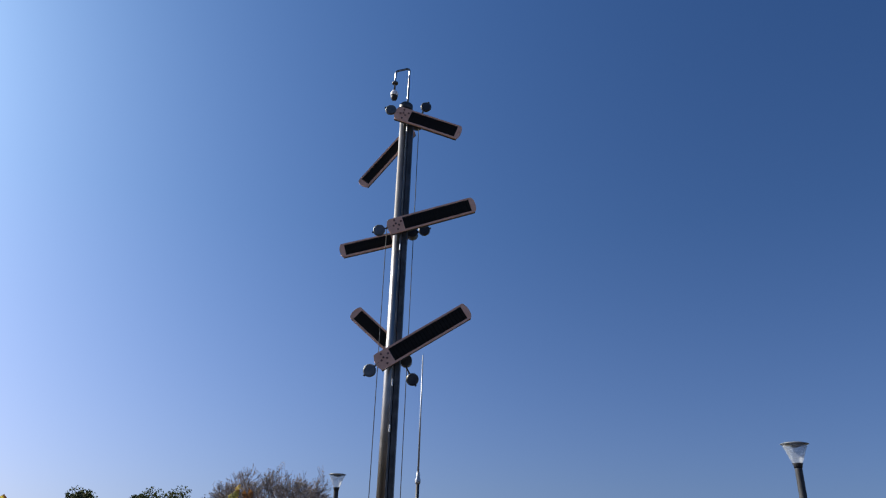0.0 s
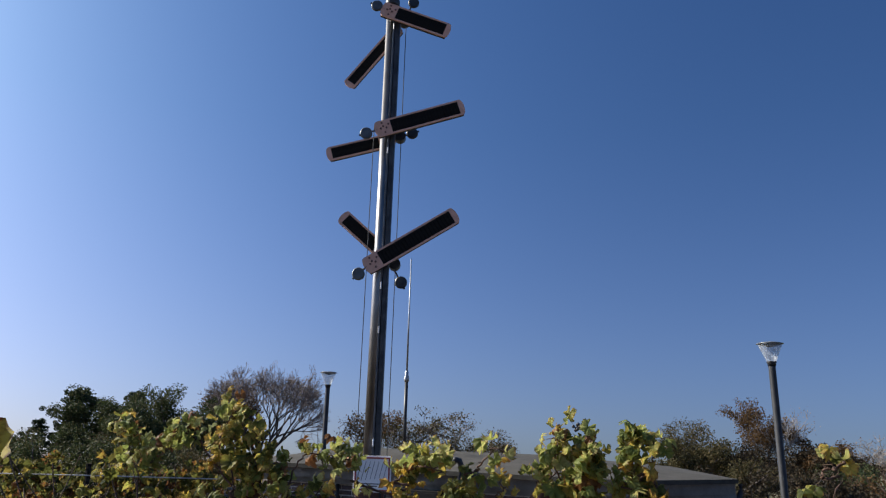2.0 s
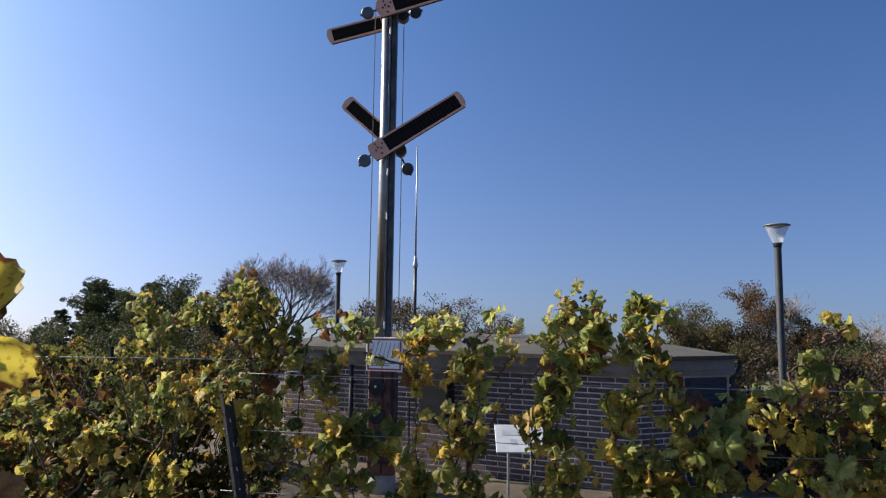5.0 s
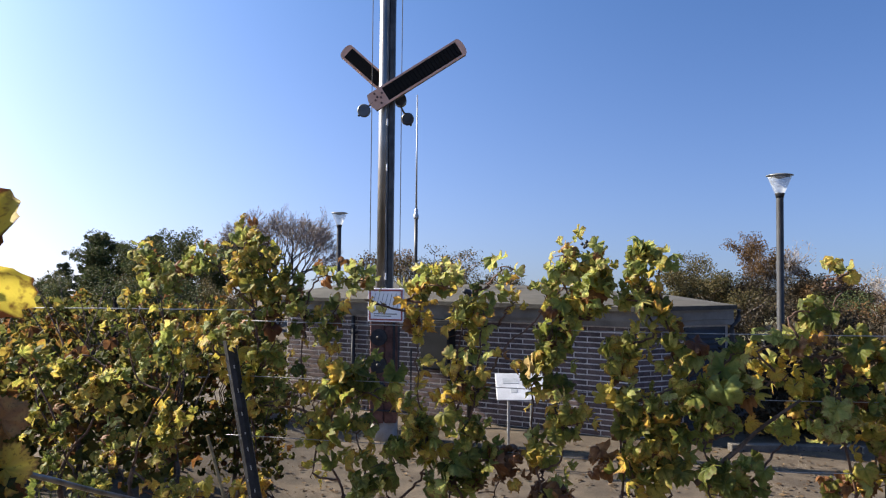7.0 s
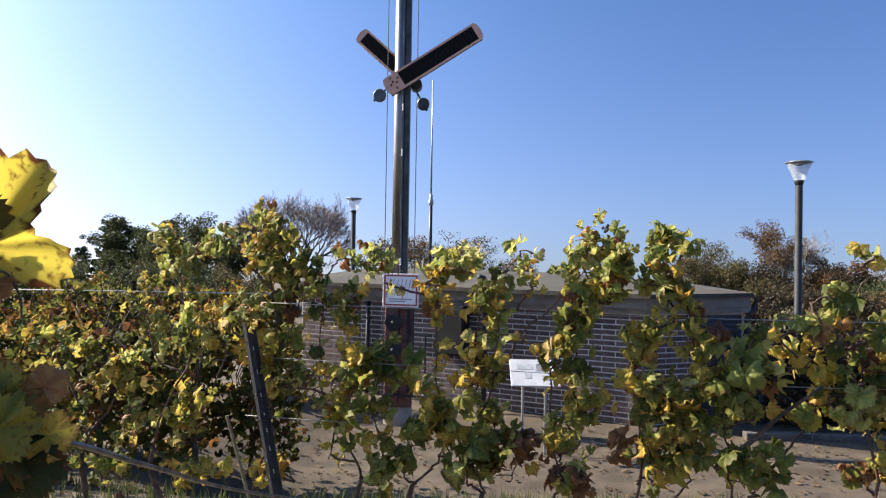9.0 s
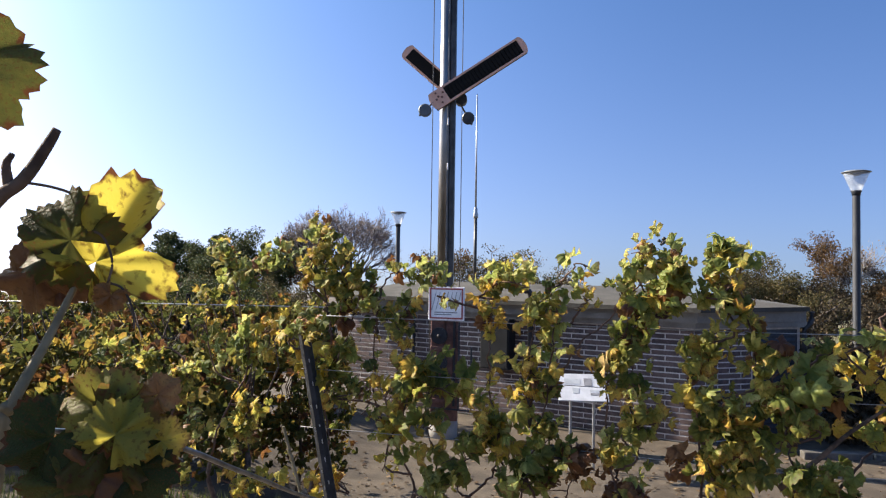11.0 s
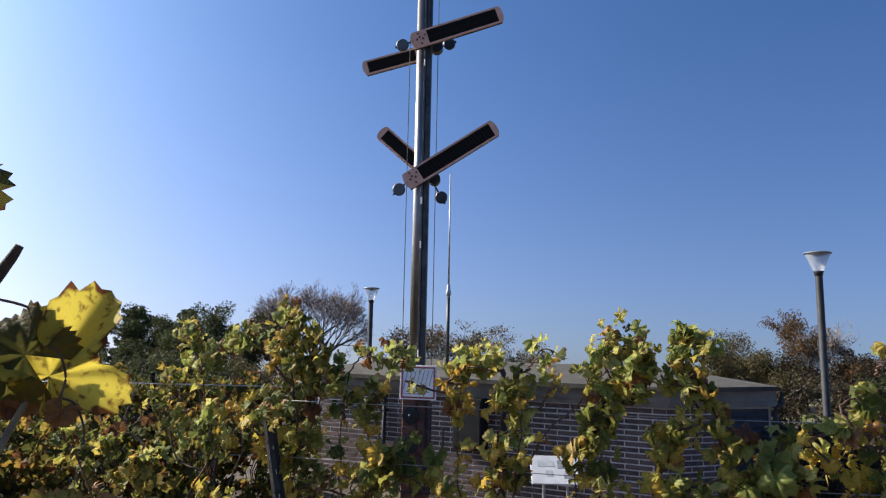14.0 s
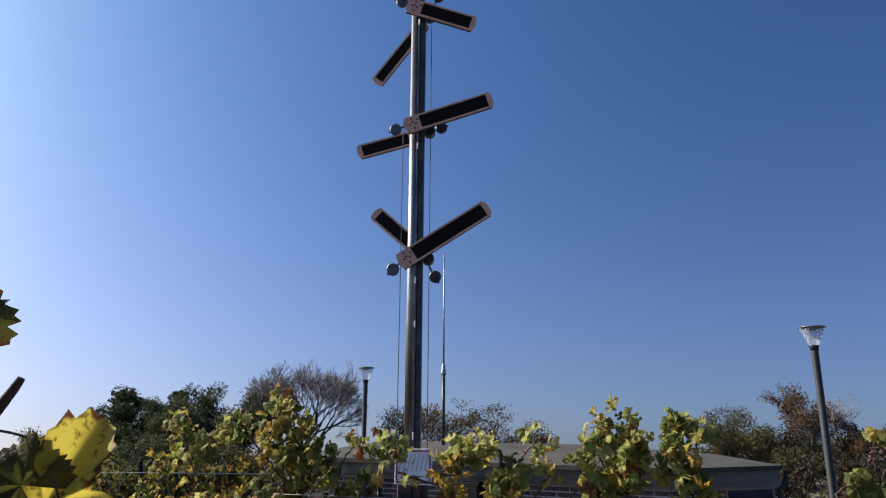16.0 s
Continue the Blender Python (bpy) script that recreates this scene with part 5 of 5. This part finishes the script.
vine(1.70, 2.81, [
    (((1.62, 2.81, 2.33), (1.62, 2.81, 2.44), (1.66, 2.81, 2.61), (1.70, 2.81, 2.74)), 3, 0.012, "mixed", V * 0.9),
    (((1.49, 2.80, 2.47), (1.54, 2.80, 2.47), (1.59, 2.81, 2.49), (1.62, 2.81, 2.54)), 15, 0.026, "mixed", V * 1.1),
    (((1.64, 2.81, 2.74), (1.66, 2.81, 2.74), (1.68, 2.81, 2.75)), 3, 0.012, "bright", V * 0.8),
    (((1.73, 2.82, 2.77), (1.74, 2.82, 2.77), (1.75, 2.82, 2.78)), 3, 0.009, "bright", V * 0.8),
    (((1.53, 2.80, 2.19), (1.59, 2.81, 2.21), (1.63, 2.81, 2.12)), 29, 0.051, "green", V * 1.2),
    (((1.65, 2.81, 2.18), (1.69, 2.81, 2.12), (1.70, 2.81, 2.05)), 20, 0.033, "bright", V * 1.2),
    (((1.75, 2.82, 2.43), (1.80, 2.82, 2.42), (1.85, 2.83, 2.40)), 14, 0.035, "green", V * 1.1),
    (((1.69, 2.81, 2.34), (1.70, 2.81, 2.33), (1.70, 2.81, 2.32)), 3, 0.012, "yellow", V),
    (((1.69, 2.81, 1.86), (1.74, 2.82, 1.87), (1.80, 2.82, 1.88)), 12, 0.033, "brown", V * 1.1),
    (((1.80, 2.82, 1.81), (1.82, 2.82, 1.98), (1.85, 2.83, 2.21)), 41, 0.047, "mixed", V * 1.1),
    (((1.65, 2.81, 2.23), (1.75, 2.82, 2.31), (1.85, 2.83, 2.33)), 16, 0.037, "green", V * 1.1)], 110, "grape vine with a long bare shoot above dense leaves")
vine(2.05, 2.84, [
    (((1.97, 2.84, 1.83), (1.95, 2.83, 2.07), (1.97, 2.84, 2.26)), 51, 0.057, "mixed", V * 1.1),
    (((2.15, 2.85, 1.83), (2.17, 2.85, 2.07), (2.15, 2.85, 2.33)), 51, 0.062, "green", V * 1.1),
    (((1.92, 2.83, 2.35), (1.93, 2.83, 2.39), (1.95, 2.83, 2.42)), 10, 0.033, "green", V)], 111, "dense grape vine with green autumn leaves")
bm = bmesh.new()
grng = random.Random(3)
for k in range(16):
    bmesh.ops.create_icosphere(bm, subdivisions=1, radius=0.008, matrix=Matrix.Translation(Vector((0.655 + grng.gauss(0, 0.012), 2.93 + grng.gauss(0, 0.01), 2.885 + grng.gauss(0, 0.008))) - bent_vine.location))
part("grape_cluster", bm, M_BLACK, bent_vine, "dried black grapes", True)
hang_mesh = leaf_mesh("leaf", 33, 14, 0.05, 3, 0.3, 0.3, 0.03)
hang_mesh.materials.append(M_LEAF_OCHRE)
hang = new("leaf", hang_mesh)
hang.parent = bent_vine
hang.matrix_local = Matrix.Translation(Vector((0.41, 2.93, 2.36)) - bent_vine.location) @ pose(0, 0, 0, 85, 165, 50) @ Matrix.Diagonal((0.055, 0.105, 0.08, 1))
# old bent arm of the spreading vine
bm = bmesh.new()
tube(bm, [p - arm_vine.location for p in curve_points([(1.06, 2.76, 1.91), (1.21, 2.76, 2.03), (1.32, 2.76, 2.13), (1.49, 2.76, 2.25)], 5)], [0.013 - 0.0005 * k for k in range(16)], 8)
part("old_arm", bm, M_WOOD, arm_vine, "thick reddish-brown old wood", True)


# rows farther left: leaves as one mass a row, with trunks and posts
def leaf_row(x0, x1, yc, seed, n, zl, zh, label, size=0.088):
    rng = random.Random(seed)
    t = empty("vine_row", ((x0 + x1) / 2, yc(x0 / 2 + x1 / 2), 0))
    tagged(t, label, "vine row", kind="stuff")
    off = t.location.copy()
    kinds = []
    for c, fo in ((0.3, 0.2), (1.0, 0.5), (0.7, 1.1), (-0.6, 0.8), (1.5, 0.4)):
        shape = leaf_mesh("leaf", 14, seed + len(kinds), 0.08, 1, c, fo, 0.08)
        kinds.append([Vector(w.co) for w in shape.vertices])
        fs = [tuple(p.vertices) for p in shape.polygons]
        bpy.data.meshes.remove(shape)
    v, f = [], []
    k = 0
    while k < n:
        x = rng.uniform(x0, x1)
        top = zh + 0.42 * noise.noise(Vector((x * 1.3, seed, 0))) + 0.30 * noise.noise(Vector((x * 4.1, seed, 5)))
        z = zl + (top - zl) * rng.random() ** 0.85
        if noise.noise(Vector((x * 2.2, z * 2.6, seed))) < -0.22 - 0.25 * (z - zl) and rng.random() < 0.85:
            k += 0.4
            continue
        y = yc(x) + rng.gauss(0, 0.27)
        m = leaf_pose(rng, Vector((x, y, z + ground_z(x, y))) - off, size * rng.uniform(0.5, 1.3))
        b = len(v)
        v += [m @ c for c in rng.choice(kinds)]
        f += [tuple(b + i for i in p) for p in fs]
        k += 1
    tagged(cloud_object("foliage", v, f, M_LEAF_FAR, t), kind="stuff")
    bm = bmesh.new()
    x = x0
    while x < x1:
        y = yc(x)
        g = ground_z(x, y)
        p = Vector((x, y, g)) - off
        tube(bm, [p, p + Vector((0.05, 0, 0.4)), p + Vector((-0.02, 0.03, 0.8))], [0.03, 0.026, 0.02], 6)
        for c in range(9):
            q = p + Vector((rng.uniform(-0.1, 0.1), 0, 0.7))
            tube(bm, [q, q + Vector((rng.uniform(-0.25, 0.25), rng.uniform(-0.15, 0.15), 0.5)), q + Vector((rng.uniform(-0.4, 0.4), rng.uniform(-0.2, 0.2), rng.uniform(0.8, 1.2)))], [0.009, 0.007, 0.004], 5)
        x += rng.uniform(0.7, 1.0)
    tagged(link("stems", bm, M_WOOD, t), kind="stuff")


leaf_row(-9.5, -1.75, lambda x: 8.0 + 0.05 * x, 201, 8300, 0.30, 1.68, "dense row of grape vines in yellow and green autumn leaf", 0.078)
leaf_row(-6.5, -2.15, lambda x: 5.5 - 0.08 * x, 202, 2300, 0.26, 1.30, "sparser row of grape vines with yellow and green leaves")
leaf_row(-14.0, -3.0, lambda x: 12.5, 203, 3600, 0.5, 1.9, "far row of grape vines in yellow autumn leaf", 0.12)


# posts and wires
def post(a, b, r, label, name="vine_post"):
    bm = bmesh.new()
    tube(bm, [a, Vector(a).lerp(Vector(b), 0.5), b], [r, r * 0.97, r * 0.94], 8)
    ob = link(name, bm, M_POSTWOOD, None, False)
    return tagged(ob, label, "post")


lean_a, lean_b = Vector((-0.722, 3.28, 0.98)), Vector((-1.012, 3.345, 2.43))
lean = post(lean_a, lean_b, 0.033, "leaning dark steel vine post with pale punched slots")
lean.data.materials[0] = M_POSTSTEEL
for k in range(11):
    for side in ((-0.012, 0.014) if k % 3 else (0.014,)):
        c = lean_a.lerp(lean_b, 0.22 + 0.066 * k + side * 0.8 + 0.012 * math.sin(k * 5.1 + side * 90))
        long = 0.0045 + 0.0065 * abs(math.sin(k * 2.3 + side * 200))
        bm = bmesh.new()
        box(bm, (-0.0022, -0.004, -long), (0.0022, 0.0, long), Matrix.Translation(c + Vector((side, -0.0315, 0))) @ Matrix.Rotation(radians(-11), 4, "Y"))
        part("slot", bm, M_GALV, lean)
post((-3.62, 7.8, 0.4), (-3.67, 7.8, 2.42), 0.03, "grey vine post in the rear row")
stake = post((-0.81, 3.30, 1.0), (-1.092, 3.30, 1.96), 0.009, "thin pale wooden stake beside the leaning post", "stake")
stake.data.materials[0] = M_STEM
post((1.93, 2.86, 1.0), (1.93, 2.86, 2.55), 0.03, "grey vine post among the leaves")


def wire(pts, r, label, mat=None):
    bm = bmesh.new()
    tube(bm, pts, [r] * len(pts), 6)
    tagged(link("trellis_wire", bm, mat or M_WIRE, None, True), label, "wire", "trellis wires")


for z, r in ((2.51, 0.0022), (2.24, 0.0018), (1.95, 0.0018)):
    wire(curve_points([(-1.02, 3.36, z), (0.3, 3.12, z - 0.01), (1.2, 2.82, z), (2.6, 2.75, z)], 4), r, "thin galvanised trellis wire between the vines")
for z in (2.30, 1.53):
    wire([(-9.0, 7.55, z), (-3.8, 7.76, z), (-2.0, 7.84, z - 0.01)], 0.0065, "bright trellis wire along the rear row", M_BRIGHTWIRE)
wire(curve_points([(-0.545, 0.660, 2.575), (-0.382, 0.620, 2.576), (-0.359, 0.800, 2.493), (-0.347, 1.250, 2.305), (-0.100, 2.200, 1.920)], 5), 0.0029, "thick dark stay wire beside the near leaves", M_DARKWIRE)

# ---- the near vine beside the path ----
near = empty("grape_vine", (-0.56, 0.60, ground_z(-0.56, 0.6)))
tagged(near, "near grape vine with sunlit yellow leaves and curling tendrils", "grape vine", "trellised vines")
N0 = near.location.copy()


def near_leaf(at, size, tip, nx, mat, seed, curl=0.25, fold=0.15, label="", round_r=0.57, lobes=None):
    """tip: the way its point hangs, degrees up from level; nx: how far the blade turns from the path."""
    me = leaf_mesh("leaf", 61, seed, 0.045, 5, curl, fold, 0.012, round_r, lobes)
    me.materials.append(mat)
    n = Vector((nx, -math.sqrt(1 - nx * nx), 0.1)).normalized()
    d = Vector((-n.y * math.cos(radians(tip)), n.x * math.cos(radians(tip)), math.sin(radians(tip))))
    d = (d - n * d.dot(n)).normalized()
    ob = new("leaf", me)
    ob.parent = near
    ob.matrix_local = Matrix.Translation(Vector(at) - N0) @ Matrix((d.cross(n), d, n)).transposed().to_4x4() @ Matrix.Scale(size, 4)
    tagged(ob, label)
    return ob


def shoot(pts, r0, r1, mat, name="cane"):
    bm = bmesh.new()
    c = curve_points([Vector(p) - N0 for p in pts], 6)
    tube(bm, c, [r0 + (r1 - r0) * k / (len(c) - 1) for k in range(len(c))], 8)
    part(name, bm, mat, near, "", True)


near_leaf((-0.489, 0.680, 2.750), 0.174, 58, 0.45, M_LEAF_YELLOW, 301, 0.1, 0.06, "large backlit yellow leaf with a withered rim", 0.25, [(99, 0.99, 36), (16, 0.74, 36), (165, 0.42, 22), (-40, 0.34, 20), (220, 0.34, 22)])
near_leaf((-0.508, 0.664, 2.772), 0.090, 150, 0.30, M_LEAF_OLIVE_SHADED, 302, 0.3, 0.15, "olive leaf darkened for shade, with brown blotches")
near_leaf((-0.530, 0.700, 2.745), 0.075, 190, 0.2, M_LEAF_BROWN, 303, 0.5, 0.3, "withered brown leaf")
near_leaf((-0.563, 0.690, 2.735), 0.070, 250, 0.1, M_LEAF_BROWN, 311, 0.5, 0.4, "withered brown leaf")
near_leaf((-0.462, 0.664, 2.715), 0.030, 250, 0.4, M_LEAF_BROWN, 315, 0.6, 0.6, "withered brown leaf")
near_leaf((-0.598, 0.620, 2.944), 0.115, 12, 0.2, M_LEAF_SHADED, 304, 0.3, 0.2, "green leaf darkened for shade")
near_leaf((-0.408, 0.585, 2.590), 0.056, 60, 0.35, M_LEAF_GOLD, 306, 0.3, 0.3, "yellow-green leaf in the sun")
near_leaf((-0.386, 0.620, 2.622), 0.034, 40, 0.1, M_LEAF_BROWN, 308, 0.7, 0.6, "withered brown leaf")
near_leaf((-0.425, 0.600, 2.612), 0.066, 175, 0.40, M_LEAF_OLIVE, 307, 0.4, 0.25, "dull yellow-olive leaf")
near_leaf((-0.376, 0.610, 2.580), 0.040, 5, 0.4, M_LEAF_GOLD, 309, 0.6, 0.6, "curled orange leaf")
near_leaf((-0.425, 0.600, 2.580), 0.090, -15, 0.25, M_LEAF_OLIVE_SHADED, 310, 0.35, 0.3, "olive leaf with shade put into its colour")
near_leaf((-0.395, 0.605, 2.555), 0.060, -80, 0.2, M_LEAF_SHADED, 312, 0.4, 0.3, "green leaf darkened for shade")
near_leaf((-0.470, 0.590, 2.585), 0.075, 240, 0.3, M_LEAF_SHADED, 313, 0.3, 0.3, "green leaf darkened for shade")
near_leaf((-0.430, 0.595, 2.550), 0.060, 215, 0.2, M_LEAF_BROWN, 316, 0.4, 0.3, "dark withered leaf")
near_leaf((-0.455, 0.590, 2.540), 0.070, 265, 0.2, M_LEAF_SHADED, 305, 0.3, 0.2, "green leaf darkened for shade")
shoot([(-0.70, 0.70, 2.68), (-0.60, 0.66, 2.80), (-0.56, 0.66, 2.835), (-0.534, 0.66, 2.872), (-0.524, 0.66, 2.889)], 0.0095, 0.0045, M_WOOD)
shoot([(-0.575, 0.66, 2.825), (-0.578, 0.658, 2.85), (-0.570, 0.656, 2.862)], 0.006, 0.003, M_WOOD, "spur")
shoot([(-0.56, 0.60, 1.0), (-0.57, 0.61, 2.2), (-0.545, 0.62, 2.57), (-0.536, 0.62, 2.605), (-0.52, 0.65, 2.67), (-0.505, 0.68, 2.737)], 0.011, 0.003, M_STEM)
shoot([(-0.60, 0.66, 2.82), (-0.559, 0.66, 2.832), (-0.508, 0.675, 2.819), (-0.494, 0.675, 2.785)], 0.0016, 0.0014, M_WOOD, "tendril")
shoot([(-0.494, 0.672, 2.785), (-0.474, 0.668, 2.775), (-0.464, 0.668, 2.75), (-0.468, 0.668, 2.728)], 0.0014, 0.0013, M_WOOD, "tendril")
shoot([(-0.468, 0.668, 2.728), (-0.452, 0.668, 2.722), (-0.440, 0.668, 2.70), (-0.438, 0.668, 2.68)], 0.0013, 0.0011, M_WOOD, "tendril")


# unseen leaves added left of the view, to shade the near vine
nrng = random.Random(9)
for k in range(70):
    y = nrng.uniform(0.45, 0.95)
    at = Vector((nrng.uniform(-1.5, -0.80 * y - 0.32), y, nrng.uniform(2.35, 2.95)))
    ob = new("leaf", nrng.choice(LEAVES["green"] + LEAVES["mixed"]))
    ob.parent = near
    ob.matrix_local = leaf_pose(nrng, at - N0, nrng.uniform(0.09, 0.13))
# denser unseen clump, set towards the sun to darken the lower near leaves
for k in range(60):
    at = Vector((-0.98 + nrng.gauss(0, 0.09), 0.72 + nrng.gauss(0, 0.09), 2.82 + nrng.gauss(0, 0.05)))
    ob = new("leaf", nrng.choice(LEAVES["green"] + LEAVES["mixed"]))
    ob.parent = near
    ob.matrix_local = leaf_pose(nrng, at - N0, nrng.uniform(0.09, 0.13))
# unseen canes that go with the added shading leaves
for k in range(4):
    x = -1.05 - 0.1 * k
    shoot([(-0.60, 0.58, 1.4), (x + 0.1, 0.65, 2.0), (x, 0.7, 2.7), (x - 0.03, 0.7, 3.2)], 0.007, 0.003, M_CANE)

# kerb at the edge of the gravel
bm = bmesh.new()
for k in range(6):
    box(bm, (4.6 + 1.0 * k, 10.62 - 0.05 * k, -0.2), (5.59 + 1.0 * k, 10.78 - 0.05 * k, 0.10), Matrix(), 0.01)
tagged(link("kerb", bm, M_KERB), "grey concrete kerb stones along the gravel", "kerb", kind="structure")

# grass and weeds on the terrace
rng = random.Random(77)
v, f = [], []
for _ in range(9000):
    x, y = rng.uniform(-6, 3), 3.6 + 3.0 * rng.random() ** 1.4
    if noise.noise(Vector((x * 0.8, y * 0.8, 9))) < -0.05:
        continue
    z = ground_z(x, y)
    a, h, w = rng.uniform(0, 6.3), rng.uniform(0.05, 0.16), rng.uniform(0.004, 0.008)
    dx, dy = math.cos(a), math.sin(a)
    n = len(v)
    lean = rng.uniform(0.02, 0.07)
    v += [(x - dy * w, y + dx * w, z - 0.01), (x + dy * w, y - dx * w, z - 0.01), (x + dx * lean, y + dy * lean, z + h)]
    f.append((n, n + 1, n + 2))
tagged(cloud_object("grass", v, f, M_GRASS, None), "sparse green grass on the vineyard soil", "grass", kind="stuff")

# fallen leaves and small stones on the gravel
rng = random.Random(78)
v, f = [], []
for _ in range(2600):
    x, y = rng.uniform(-4.5, 9.0), rng.uniform(5.2, 11.0)
    z = ground_z(x, y) + 0.012
    r, a = rng.uniform(0.012, 0.045), rng.uniform(0, 6.3)
    n = len(v)
    k = rng.choice((4, 5, 6))
    v += [(x + math.cos(a + 6.283 * q / k) * r * rng.uniform(0.6, 1.1), y + math.sin(a + 6.283 * q / k) * r * rng.uniform(0.6, 1.1), z + rng.uniform(0, 0.018)) for q in range(k)]
    f.append(tuple(range(n, n + k)))
tagged(cloud_object("fallen_leaves", v, f, M_LITTER, None), "small withered brown leaves scattered on the gravel", "leaf litter", kind="stuff")

# ---- bricks, last ----
BRICKS = {}


def brick(length, mat_wall, s, z, out, parent):
    key = round(length, 3)
    if key not in BRICKS:
        bm = bmesh.new()
        box(bm, (0, -0.02, 0), (length, 0.0, COURSE - 0.022), Matrix(), 0.003)
        me = bpy.data.meshes.new("brick")
        bm.to_mesh(me)
        bm.free()
        me.materials.append(M_BRICK)
        BRICKS[key] = me
    ob = new("brick", BRICKS[key])
    ob.parent = parent
    ob.matrix_local = mat_wall @ Matrix.Translation((s, out, z))


brng = random.Random(5)
rows_n = int((WALL_H - 0.01) / COURSE)
count = 0
for r in range(rows_n):
    z = 0.022 + r * COURSE
    s = 0.0
    first = BRICK_L / 2 if r % 2 else BRICK_L
    while s < FRONT_LEN - 0.02:
        L = min((first if s == 0 else BRICK_L), FRONT_LEN - s)
        brick(L - 0.02, mat_front, s, z, 0.002 + brng.uniform(-0.002, 0.003), wall_front)
        s += L
for r in range(rows_n):
    z = 0.022 + r * COURSE
    s = 0.014
    first = BRICK_L if r % 2 else BRICK_L / 2
    while s < 1.08:
        L = min((first if s < 0.1 else BRICK_L), 1.15 - s)
        brick(L - 0.02, mat_side, s, z, 0.018 + brng.uniform(-0.003, 0.002), wall_side)
        s += L
